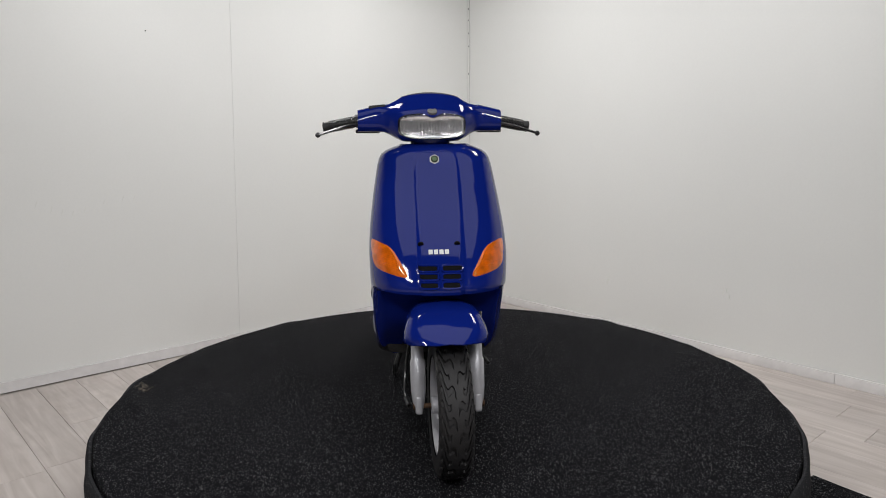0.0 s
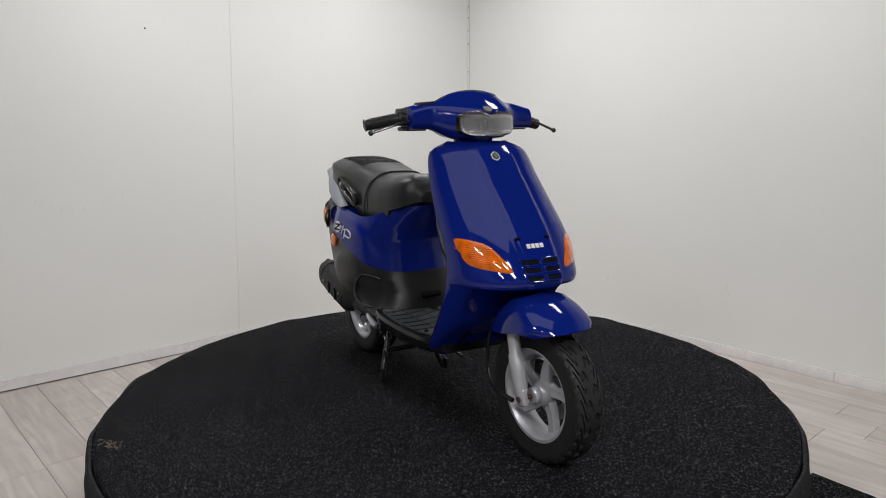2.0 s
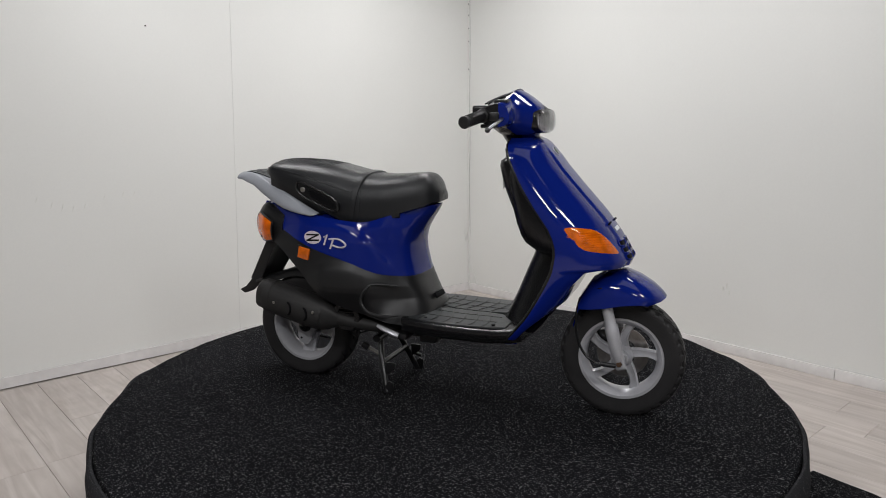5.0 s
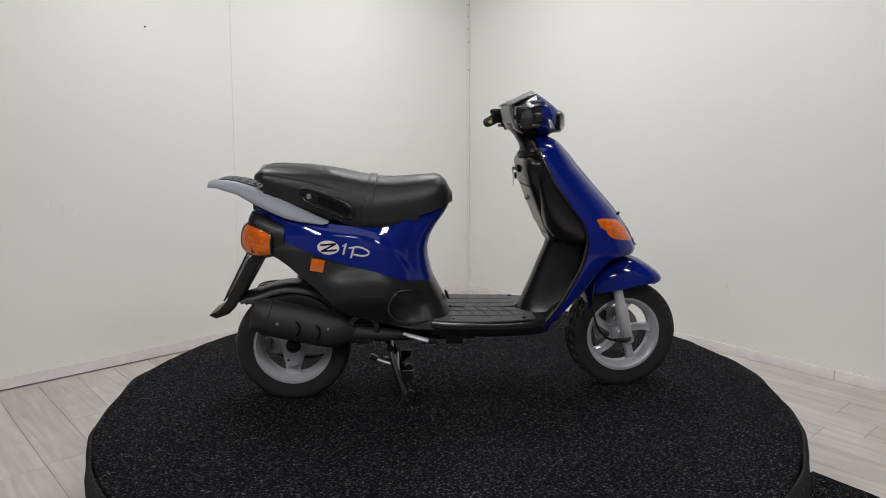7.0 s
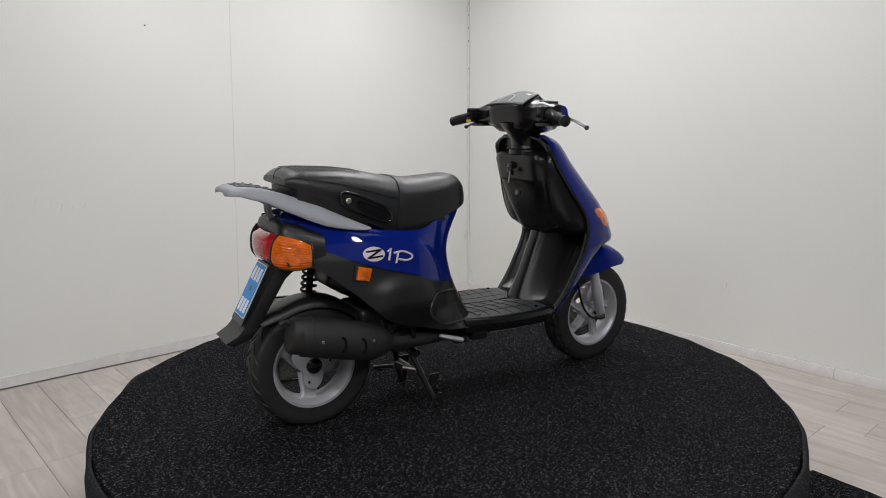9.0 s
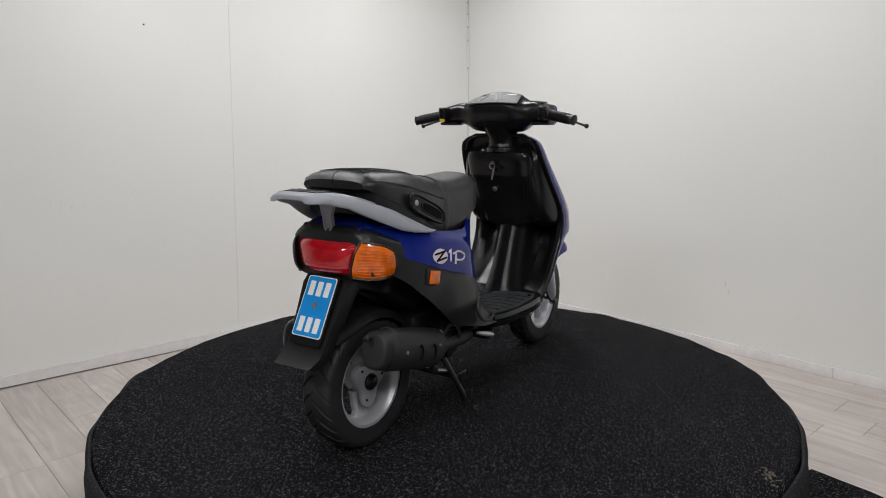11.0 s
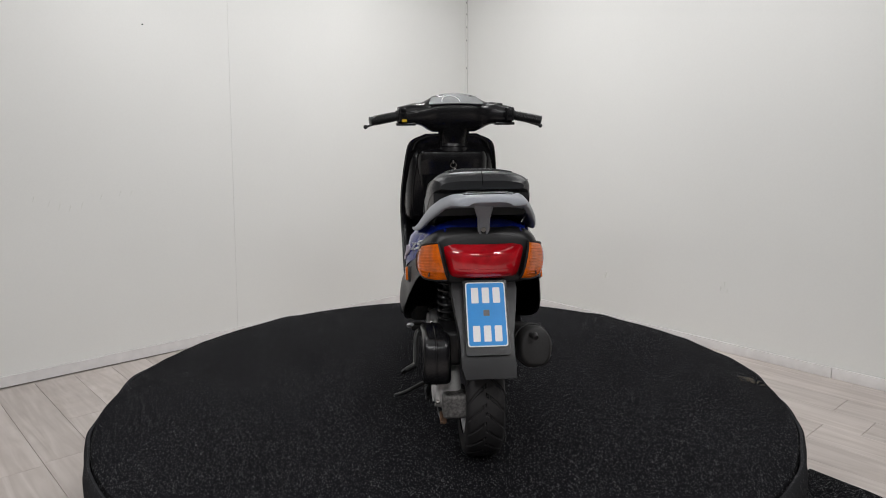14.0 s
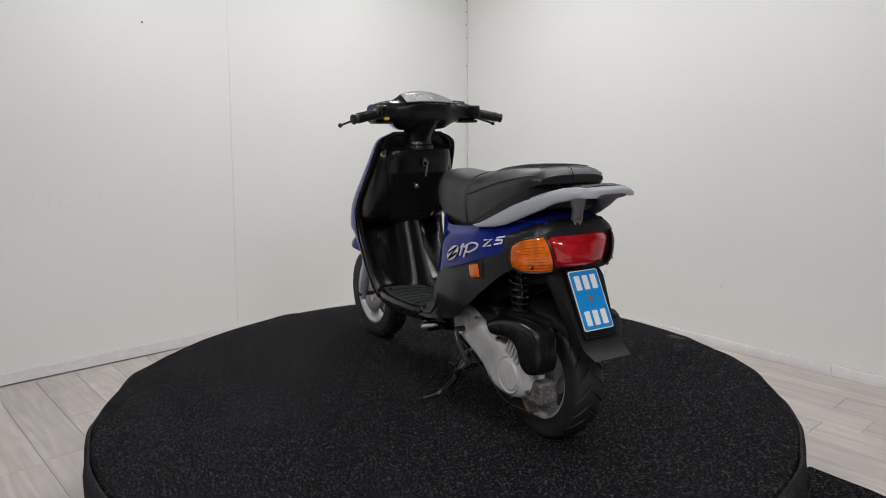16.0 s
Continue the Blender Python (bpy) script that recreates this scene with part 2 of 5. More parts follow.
def lathe(profile, seg=64, bm=None, m=None):
    """Turns a profile of (y, r) round the y axis."""
    rows = []
    for k in range(seg):
        a = 2 * math.pi * k / seg
        rows.append([Vector((r * math.cos(a), y, r * math.sin(a))) for y, r in profile])
    if m is not None:
        rows = [[m @ p for p in r] for r in rows]
    return grid(rows, bm=bm, wrap_rows=True)


def disc_y(y0, y1, r, m=None, bev=0.003, seg=32, bm=None):
    """A short round plug along y."""
    pr = [(y0, 0.0005), (y0, r - bev), (y0 + bev, r), (y1 - bev, r), (y1, r - bev), (y1, 0.0005)]
    return lathe(pr, seg, bm, m)


def empty(name):
    return new(name)

# ---- the room ----
CX, CY = 0.188, 3.129
DL = Vector((-2.118, -1.795, 0)).normalized()
DR = Vector((1.869, -2.076, 0)).normalized()
C0 = Vector((CX, CY, 0))
NL, NR = Vector((DL.y, -DL.x, 0)), Vector((-DR.y, DR.x, 0))   # pointing out of the room
if NL.y < 0:
    NL = -NL
if NR.y < 0:
    NR = -NR


def run(origin, d, n, a, b, z0, z1, t0, t1, bev=0.0, la=0.0, lb=0.0):
    """A straight board along d from a to b, from z0 to z1, reaching from t0 to t1 along n; la and lb slant its ends."""
    bm = bmesh.new()
    bmesh.ops.create_cube(bm, size=1)
    for v in bm.verts:
        s = a if v.co.x < 0 else b
        k = t0 if v.co.y < 0 else t1
        s += (la if v.co.x < 0 else lb) * (z0 if v.co.z < 0 else z1)
        v.co = origin + d * s + n * k + Vector((0, 0, z0 if v.co.z < 0 else z1))
    if bev:
        bmesh.ops.bevel(bm, geom=bm.edges[:], offset=bev, segments=2, profile=0.6, affect="EDGES")
    return bm


def structure(name, bm, mat, label, sharp=30):
    return tagged(mesh_object(name, bm, mat, sharp), label, name.split("_")[0], kind="structure")


SEAM = 1.966
wl = structure("wall_west", run(C0, DL, NL, 0.0, SEAM - 0.0012, FLOOR, CEIL, 0, 0.1, 0, 0, -0.029), WALL, "smooth white painted wall panel beside the corner")
structure("wall_west_end", run(C0, DL, NL, SEAM + 0.0012, 6.2, FLOOR, CEIL, 0, 0.1, 0, -0.029), WALL, "smooth white painted wall panel with a fine joint")
structure("wall_joint", run(C0, DL, NL, SEAM - 0.0012, SEAM + 0.0012, FLOOR, CEIL, 0.002, 0.09, 0, -0.029, -0.029), JOINT, "fine dark joint between two white wall panels")
structure("wall_east", run(C0, DR, NR, 0.0, 6.2, FLOOR, CEIL, 0, 0.1), WALL, "smooth white painted wall with faint grey scuffs")
# Two unseen walls added to close the room, dark so paint reflects little.
FAR = C0 + DL * 6.1 + DR * 6.1
structure("wall_south", run(FAR, -DL, -NL, -0.1, 6.2, FLOOR, CEIL, 0, 0.1), UNSEEN_WALL, "unseen dark grey wall added to close the room")
structure("wall_south_east", run(FAR, -DR, -NR, -0.1, 6.2, FLOOR, CEIL, 0, 0.1), UNSEEN_WALL, "unseen dark grey wall added to close the room")
ceil = bmesh.new()
q = [C0 + DL * -0.1 + DR * -0.1, C0 + DL * 6.3 - DR * 0.1, C0 + DL * 6.3 + DR * 6.3, C0 - DL * 0.1 + DR * 6.3]
grid([[q[0] + Vector((0, 0, CEIL)), q[1] + Vector((0, 0, CEIL))], [q[3] + Vector((0, 0, CEIL)), q[2] + Vector((0, 0, CEIL))]], bm=ceil)
bmesh.ops.solidify(ceil, geom=ceil.faces[:], thickness=0.08)
for v in ceil.verts:
    v.co.z = CEIL if abs(v.co.z - CEIL) < 0.04 else CEIL + 0.08
structure("ceiling", ceil, CEILING, "plain white painted ceiling")
flo = bmesh.new()
grid([[q[0] + Vector((0, 0, FLOOR)), q[1] + Vector((0, 0, FLOOR))], [q[3] + Vector((0, 0, FLOOR)), q[2] + Vector((0, 0, FLOOR))]], bm=flo)
for v in flo.verts:
    v.co.z = FLOOR - 0.009
floor = structure("floor", flo, SUBFLOOR, "floor of pale grey oak laminate planks")

# skirting boards, butted in lengths; a grey strip paints the gap's shade over them
SKH = 0.058


def skirting(d, n, a, b, lean=0.0):
    structure("baseboard", run(C0, d, n, a, b, FLOOR, FLOOR + SKH + lean, -0.013, -0.0005, 0.002), SKIRTING, "white painted wooden skirting board with a butt joint")
    structure("trim", run(C0, d, n, a, b, FLOOR + SKH + lean, FLOOR + SKH + lean + 0.0012, -0.0012, 0.001), GREY_LINE, "thin grey strip in place of the shaded gap over the skirting")


JL, JR = 2.775, 2.792
skirting(DL, NL, 0.013, JL - 0.001)
skirting(DL, NL, JL + 0.001, 6.0, -0.003)
skirting(DR, NR, 0.013, JR - 0.001)
skirting(DR, NR, JR + 0.001, 6.0, 0.003)

# corner strip, stapled
strip = bmesh.new()
cs = curve([(0, 0, FLOOR + 0.06), (0.004, -0.003, 0.1), (-0.002, 0.0, 0.45), (0.004, -0.002, 0.8), (0.0, 0.001, 1.1), (0.005, 0, 1.5), (0.001, 0, 2.0), (0, 0, CEIL)], 40)
tube([C0 + Vector((p.x, p.y - 0.008, p.z)) for p in cs], 0.0075, 8, strip)
corner = tagged(mesh_object("corner_strip", strip, WALL), "white caulked filler strip in the room corner", "trim", kind="structure")
edge = bmesh.new()
tube([C0 + Vector((p.x + 0.007, p.y - 0.015, p.z)) for p in cs if p.z > 0.02], 0.0016, 6, edge)
tagged(mesh_object("corner_crack", edge, GREY_LINE), "thin grey crack along the corner strip", "trim", kind="structure")
for z in (1.83, 1.747, 1.652, 1.555, 1.348):
    st = box(0.006, 0.004, 0.010, Matrix.Translation(C0 + Vector((0.001, -0.0165, z))), 0.001)
    tagged(mesh_object("staple", st, GREY_SPOT), "small dark staple in the corner strip", "staple", "staples of the corner strip")
# loose paint folds low in the corner
fold = bmesh.new()
for k, (a, b, c) in enumerate(((0.02, 0.03, 0.17), (0.05, 0.10, 0.15), (-0.02, -0.05, 0.42))):
    d = DR if a > 0 else DL
    p0, p1 = C0 + d * 0.012, C0 + d * abs(b)
    tube([p0 + Vector((0, -0.006, FLOOR + c + 0.06)), (p0 + p1) / 2 + Vector((0, -0.005, FLOOR + c - 0.01)), p1 + Vector((0, -0.004, FLOOR + 0.06 if a > 0 else FLOOR + c + 0.08))], [0.002, 0.004, 0.001], 6, fold)
tagged(mesh_object("paint_fold", fold, WALL), "loose fold of white paint low in the corner", "trim", kind="structure")
# a nail left in the wall and faint rubbed marks
nail = disc_y(-0.006, 0.0, 0.004, bev=0.001, seg=10)
pn = C0 + DL * 2.419 + Vector((0, 0, 1.49))
nm = mesh_object("nail", nail, DARK, origin=Matrix.Translation(pn) @ Matrix.Rotation(math.atan2(DL.y, DL.x) + math.pi, 4, "Z"))
tagged(nm, "small dark nail stuck in the white wall", "nail")
SCUFF = material("faint_wall_scuff", (0.79, 0.79, 0.755), 0.5, grain=0.03, scale=30)
for k, (s, z, ln) in enumerate(((2.98, 0.52, 0.03), (2.93, 0.50, 0.035), (2.88, 0.49, 0.03), (2.82, 0.50, 0.03), (2.72, 0.54, 0.025), (2.62, 0.55, 0.03), (2.56, 0.55, 0.028), (3.05, 0.55, 0.03))):
    p = C0 + DL * s + Vector((0, 0, z)) - NL * 0.0004
    bm = tube([p, p + DL * -0.012 + Vector((0, 0, ln))], [0.0012, 0.003], 5)
    tagged(mesh_object("wall_scuff", bm, SCUFF), "faint rubbed mark on the white wall", "scuff", "faint marks on the wall", "structure")

for s, z, ln in ((1.346, -0.10, 0.035), (1.355, -0.08, 0.03), (2.15, -0.04, 0.03), (2.17, -0.02, 0.035), (2.19, -0.05, 0.025)):
    p = C0 + DR * s + Vector((0, 0, z)) - NR * 0.0004
    bm = tube([p, p + Vector((0, 0, ln))], [0.002, 0.004], 5)
    tagged(mesh_object("wall_scuff", bm, SCUFF), "faint grey rub mark low on the white wall", "scuff", "faint marks on the wall", "structure")

# ---- turntable ----
TOPZ = 0.0
turntable = empty("turntable")
tagged(turntable, "round turntable covered in flecked black needle felt", "turntable")
RT = 1.188
rows = []
for rr, zz in ((0.0005, 0), (0.4, 0), (0.8, 0), (1.0, 0), (RT - 0.012, 0), (RT - 0.004, -0.003), (RT, -0.010), (RT, -0.06)):
    rows.append([Vector((rr * math.cos(2 * math.pi * k / 160), rr * math.sin(2 * math.pi * k / 160), zz)) for k in range(160)])
part("felt_top", grid(rows, wrap=True), CARPET, turntable, "black needle felt with pale flecks")
leaf = bmesh.new()
lr = random.Random(4)
for k in range(26):
    a, rad = -95.0 + lr.gauss(0, 1.0), 1.133 + lr.gauss(0, 0.018)
    x, y = rad * math.cos(radians(a)), rad * math.sin(radians(a))
    g = lr.uniform(0, 6.28)
    ln = lr.uniform(0.006, 0.018)
    tube([(x, y, 0.001), (x + ln / 2 * math.cos(g), y + ln / 2 * math.sin(g), 0.003), (x + ln * math.cos(g + 0.5), y + ln * math.sin(g + 0.5), 0.001)], 0.0012, 5, leaf)
part("dried_mark", leaf, DUST, turntable, "crumbled dry residue on the felt")["kind"] = "stuff"

skirt_rows = []
sk = random.Random(2)
ph = [sk.uniform(0, 6.28) for _ in range(6)]
for rr, zz in ((1.188, FLOOR), (1.188, -0.06), (1.189, -0.022), (1.192, -0.014), (1.199, -0.012), (1.206, -0.020), (1.214, -0.06), (1.220, -0.2), (1.224, FLOOR)):
    row = []
    for k in range(240):
        a = 2 * math.pi * k / 240
        wv = 0.0035 * math.sin(9 * a + ph[0]) + 0.003 * math.sin(17 * a + ph[1]) + 0.002 * math.sin(31 * a + ph[2])
        top = zz > -0.1
        row.append(Vector(((rr + (wv + 0.002 if top else wv * 0.4)) * math.cos(a), (rr + (wv + 0.002 if top else wv * 0.4)) * math.sin(a), zz + (0.8 * wv if top else 0))))
    skirt_rows.append(row)
base = empty("podium")
tagged(base, "round turntable base wrapped in a wavy grey felt skirt", "podium")
part("felt_skirt", grid([[p + Vector((0, 0.008, 0)) for p in r] for r in skirt_rows], wrap=True), SKIRT, base)
drum = lathe([(0, 0.0005), (0, 1.15), (0.32, 1.15), (0.32, 0.0005)], 64)
drum.transform(Matrix.Translation((0, 0, FLOOR)) @ Matrix.Rotation(radians(90), 4, "X"))
part("drum", drum, EDGE, base)

# the felt mat that runs from the turntable over the floor
mat_bm = bmesh.new()
md = Vector((0.565, -0.825, 0))
mn = Vector((-0.825, -0.565, 0))
m0 = Vector((1.432, 0.060, 0))
mrows = []
for k in range(25):
    s = k / 24 * 2.6
    wob = 0.004 * math.sin(s * 23) + 0.003 * math.sin(s * 41 + 1)
    mrows.append([m0 + md * s + mn * (w + (wob if w < 0.5 else 0)) + Vector((0, 0, FLOOR + 0.0005)) for w in (0.0, 0.02, 0.4, 0.9)])
grid(mrows, bm=mat_bm)
bmesh.ops.recalc_face_normals(mat_bm, faces=mat_bm.faces)
ex = bmesh.ops.extrude_face_region(mat_bm, geom=mat_bm.faces[:])
bmesh.ops.translate(mat_bm, verts=[g for g in ex["geom"] if isinstance(g, bmesh.types.BMVert)], vec=(0, 0, 0.008))
tagged(mesh_object("floor_mat", mat_bm, CARPET), "black felt runner mat with a frayed edge on the floor", "mat")

# ---- the scooter: x forward, y to its left, z up from the felt ----
scooter = empty("scooter")
tagged(scooter, "blue motor scooter with black seat on its centre stand", "scooter")
STEER = Matrix.Translation((0.42, 0, 0)) @ Matrix.Rotation(radians(2.6), 4, "Z") @ Matrix.Translation((-0.42, 0, 0))

# leg shield: half width, front line, rear edge, by height
SW = [(0.240, 0.140), (0.245, 0.162), (0.252, 0.174), (0.262, 0.182), (0.280, 0.187), (0.305, 0.190), (0.355, 0.194), (0.43, 0.196), (0.52, 0.200), (0.6, 0.202), (0.67, 0.199),
      (0.75, 0.190), (0.835, 0.177), (0.86, 0.171), (0.88, 0.157), (0.893, 0.130), (0.902, 0.090)]
SF = [(0.240, 0.30), (0.262, 0.33), (0.30, 0.365), (0.335, 0.402), (0.39, 0.445), (0.45, 0.50), (0.492, 0.56), (0.504, 0.640), (0.525, 0.648), (0.545, 0.636), (0.6, 0.606),
      (0.66, 0.562), (0.74, 0.490), (0.81, 0.428), (0.88, 0.378), (0.893, 0.366), (0.902, 0.345)]
SE = [(0.240, 0.272), (0.262, 0.29), (0.28, 0.307), (0.318, 0.338), (0.356, 0.366), (0.422, 0.402), (0.488, 0.436), (0.563, 0.449), (0.62, 0.432), (0.695, 0.376),
      (0.77, 0.328), (0.84, 0.293), (0.902, 0.275)]


def shield_section(z, n=96):
    w, xf, xe = smooth(z, SW, 0.008) - 0.001, lerp(z, SF), smooth(z, SE)
    low = max(0.0, min(1.0, (0.508 - z) / 0.014))
    out = []
    for k in range(n + 1):
        c = math.cos(math.pi * k / n)
        q = abs(c)
        up = xe + (xf - xe) * max(0.0, 1 - q ** 2.9) ** 0.5
        # raised middle panel between two creases
        cw = 0.36 - 0.10 * max(0.0, min(1.0, (0.86 - z) / 0.35))
        up += 0.007 * max(0.0, min(1.0, (cw + 0.03 - q) / 0.045)) * max(0.0, min(1.0, (0.885 - z) / 0.05))
        rim = max(0.0, min(1.0, (0.92 - q) / 0.12))
        back = xe + 0.016 + 0.062 * max(0.2, min(1.0, (z - 0.27) / 0.12))
        xl = lerp(z, [(0.262, 0.33), (0.30, 0.365), (0.335, 0.402), (0.39, 0.445), (0.45, 0.50), (0.492, 0.555), (0.51, 0.57)])
        edge = xe + (xl - xe) * min(1.0, (1 - q) / 0.24) ** 0.6
        dn = edge * (1 - rim) + (back + (xl - 0.02 - back) * max(0.0, (q - 0.45) / 0.55) ** 2) * rim
        side = 1 - (1 - q) * 0.75 if q > 0.92 else q * (1 + 0.0217 * max(0.0, (q - 0.5) / 0.42))
        out.append(Vector((up * (1 - low) + dn * low, 0.005 + w * math.copysign(side * low + q * (1 - low), c), z)))
    return out


ZS = sorted([0.240, 0.245, 0.252, 0.262, 0.268, 0.276, 0.29, 0.31, 0.335, 0.36, 0.39, 0.42, 0.45, 0.475, 0.49, 0.4945, 0.499, 0.5035, 0.508, 0.514, 0.522, 0.532, 0.55,
             0.575, 0.6, 0.63, 0.66, 0.69, 0.72, 0.75, 0.78, 0.81, 0.84, 0.86, 0.872, 0.882, 0.89, 0.896, 0.902])
sh = grid([shield_section(z) for z in ZS])
front_shield = part("front_shield", sh, BLUE, scooter, "glossy blue front leg shield", 50)


def shield_x(z, y):
    """The front skin's x at height z and side y, above the nose."""
    w, xf, xe = smooth(z, SW, 0.008) - 0.001, lerp(z, SF), smooth(z, SE)
    q = min(0.999, abs(y - 0.005) / w)
    cw = 0.36 - 0.10 * max(0.0, min(1.0, (0.86 - z) / 0.35))
    return xe + (xf - xe) * max(0.0, 1 - q ** 2.9) ** 0.5 + 0.007 * max(0.0, min(1.0, (cw + 0.03 - q) / 0.045)) * max(0.0, min(1.0, (0.885 - z) / 0.05))


def on_shield(outline, proud, n=7, base=0.0):
    """A lens or plate that follows the shield: outline of four curves' corners in (y, z), as a filled grid."""
    (a, b, c, d) = outline
    rows = []
    for i in range(n + 1):
        u = i / n
        row = []
        for j in range(n + 1):
            v = j / n
            y = (a[0] * (1 - u) + b[0] * u) * (1 - v) + (d[0] * (1 - u) + c[0] * u) * v
            z = (a[1] * (1 - u) + b[1] * u) * (1 - v) + (d[1] * (1 - u) + c[1] * u) * v
            # round the corners
            r = 0.82 + 0.18 * (1 - abs(2 * u - 1) ** 4 * abs(2 * v - 1) ** 4)
            my, mz = sum(p[0] for p in outline) / 4, sum(p[1] for p in outline) / 4
            y, z = my + (y - my) * r, mz + (z - mz) * r
            dome = (1 - abs(2 * u - 1) ** 3) * (1 - abs(2 * v - 1) ** 3)
            row.append(Vector((shield_x(z, y) + base + proud * dome ** 0.4, y, z)))
        rows.append(row)
    return grid(rows)


for s in (1, -1):
    lens = part("indicator", on_shield(((s * 0.194, 0.644), (s * 0.130, 0.630), (s * 0.076, 0.546), (s * 0.184, 0.566)), 0.005, 14, -0.001), AMBER, scooter, "amber front indicator lens")
    ribs = bmesh.new()
    for k in range(9):
        u = (k + 0.7) / 10
        pts = []
        for j in range(9):
            y = s * (0.178 - 0.050 * j / 8 - 0.024 * u * j / 8)
            z = 0.622 - 0.052 * u + 0.006 * (1 - j / 8) - 0.004 * j / 8
            pts.append(Vector((shield_x(z, y) + 0.0038, y, z)))
        tube(pts, 0.0011, 5, ribs)
    part("lens_ribs", ribs, AMBER, lens)

# grille: six slots in two columns, dark plates on the skin for shaded openings
for s in (1, -1):
    for k in range(3):
        zc = 0.578 - k * 0.021
        ya, yb = s * 0.006, s * (0.060 - 0.003 * k)
        bm = bmesh.new()
        rows = []
        for j in range(9):
            y = ya + (yb - ya) * j / 8
            h = 0.0062 if 0 < j < 8 else 0.0035
            rows.append([Vector((shield_x(zc + dz, y) + dx, y, zc + dz)) for dz, dx in ((-h, 0.001), (-h * 0.6, 0.0016), (h * 0.6, 0.0016), (h, 0.001))])
        part("grille_slot", grid(rows), DARK, front_shield)
        rim = []
        for j in range(25):
            a = 2 * math.pi * j / 24
            ey = (ya + yb) / 2 + (abs(yb - ya) / 2 + 0.001) * max(-1, min(1, 1.25 * math.cos(a)))
            ez = zc + 0.0082 * max(-1, min(1, 1.25 * math.sin(a)))
            rim.append(Vector((shield_x(ez, ey) + 0.0015, ey, ez)))
        part("grille_bar", tube(rim, 0.0030, 6), BLUE, front_shield)
for y in (0.050, -0.050):
    m = Matrix.Translation((shield_x(0.638, y) + 0.001, y, 0.638)) @ Matrix.Rotation(radians(35), 4, "Y") @ Matrix.Rotation(radians(-90), 4, "Z")
    part("shield_screw", disc_y(-0.003, 0.003, 0.008, m, 0.001, 16), DARK, front_shield)


def badge_frame(x, y, z, tilt):
    return Matrix.Translation((x, y, z)) @ Matrix.Rotation(radians(tilt), 4, "Y")


def poly_prism(pts, d, m):
    """A flat plate in the y-z plane, d thick along x."""
    bm = bmesh.new()
    f = bm.faces.new([bm.verts.new((0, y, z)) for y, z in pts])
    r = bmesh.ops.extrude_face_region(bm, geom=[f])
    bmesh.ops.translate(bm, verts=[g for g in r["geom"] if isinstance(g, bmesh.types.BMVert)], vec=(d, 0, 0))
    bm.transform(m)
    return bm


hexa = lambda r: [(r * 0.92 * math.sin(math.pi / 3 * k), r * math.cos(math.pi / 3 * k)) for k in range(6)]
bf = badge_frame(shield_x(0.857, 0) - 0.002, 0, 0.857, -38)
part("badge", poly_prism(hexa(0.0165), 0.004, bf), WHITE, scooter, "small hexagonal badge with a white rim")
part("badge_field", poly_prism(hexa(0.0137), 0.0048, bf), DARK, scooter)
part("badge_shape", poly_prism(hexa(0.009), 0.0054, bf), GREEN, scooter)
# maker's mark as plain bars
for k in range(4):
    y0 = 0.026 - k * 0.0148
    m = badge_frame(shield_x(0.618, y0 - 0.006) + 0.0005, y0, 0.618, -38)
    part("mark_bar", poly_prism([(0, -0.0068), (-0.0112, -0.0068), (-0.0112, 0.0068), (0, 0.0068)], 0.002, m), WHITE, front_shield, "white printed maker's mark")

# black inner side of the leg shield
inner = []
for z in [0.265, 0.28, 0.30, 0.33, 0.37, 0.42, 0.47, 0.52, 0.56, 0.60, 0.65, 0.70, 0.75, 0.80, 0.84, 0.866, 0.882, 0.892]:
    w, xe = smooth(z, SW, 0.008) - 0.010, smooth(z, SE)
    row = []
    for k in range(33):
        c = math.cos(math.pi * k / 32)
        q = abs(c)
        deep = 0.055 * max(0.0, min(1.0, (0.93 - q) / 0.25)) if z < 0.57 else 0.02 * max(0.0, min(1.0, (0.95 - q) / 0.1))
        row.append(Vector((xe - 0.006 + deep * max(0.2, min(1.0, (z - 0.27) / 0.12)) if z < 0.57 else xe - 0.006 + deep, 0.004 + w * c, z)))
    inner.append(row)
inner_panel = part("inner_shield", thick(grid(inner), 0.003), BLACK, scooter, "black plastic inside of the leg shield", 45)
# edge lip round the inner shield
for s in (1, -1):
    pts = [Vector((smooth(z, SE) - 0.004, 0.004 + s * (smooth(z, SW, 0.008) - 0.008), z)) for z in [0.27 + 0.6 * k / 40 for k in range(41)]]
    part("edge_lip", tube(pts, 0.006, 8), BLACK, inner_panel)
top = [Vector((smooth(z, SE) - 0.004, 0.003 + 0.94 * y, z - 0.004)) for y, z in [(0.160, 0.845), (0.15, 0.87), (0.13, 0.886), (0.10, 0.896), (0.06, 0.900), (0, 0.902), (-0.06, 0.900), (-0.10, 0.896), (-0.13, 0.886), (-0.15, 0.87), (-0.160, 0.845)]]
part("edge_lip", tube(top, 0.006, 8), BLACK, inner_panel)

# knee panel: the padded black face that fills the shield behind the glove box
KP = [(0.540, 0.405, 0.160), (0.550, 0.375, 0.176), (0.574, 0.340, 0.184), (0.604, 0.319, 0.186), (0.644, 0.303, 0.185), (0.694, 0.292, 0.182), (0.754, 0.281, 0.174), (0.794, 0.278, 0.168), (0.824, 0.283, 0.161), (0.844, 0.297, 0.151), (0.860, 0.316, 0.138)]
rows = []
for z, xb, w in KP:
    xin = smooth(z, SE) + 0.02
    rows.append([Vector((xin - (xin - xb) * max(0.0, 1 - abs(math.cos(math.pi * k / 32)) ** 8) ** 0.4, 0.003 + w * math.cos(math.pi * k / 32), z)) for k in range(33)])
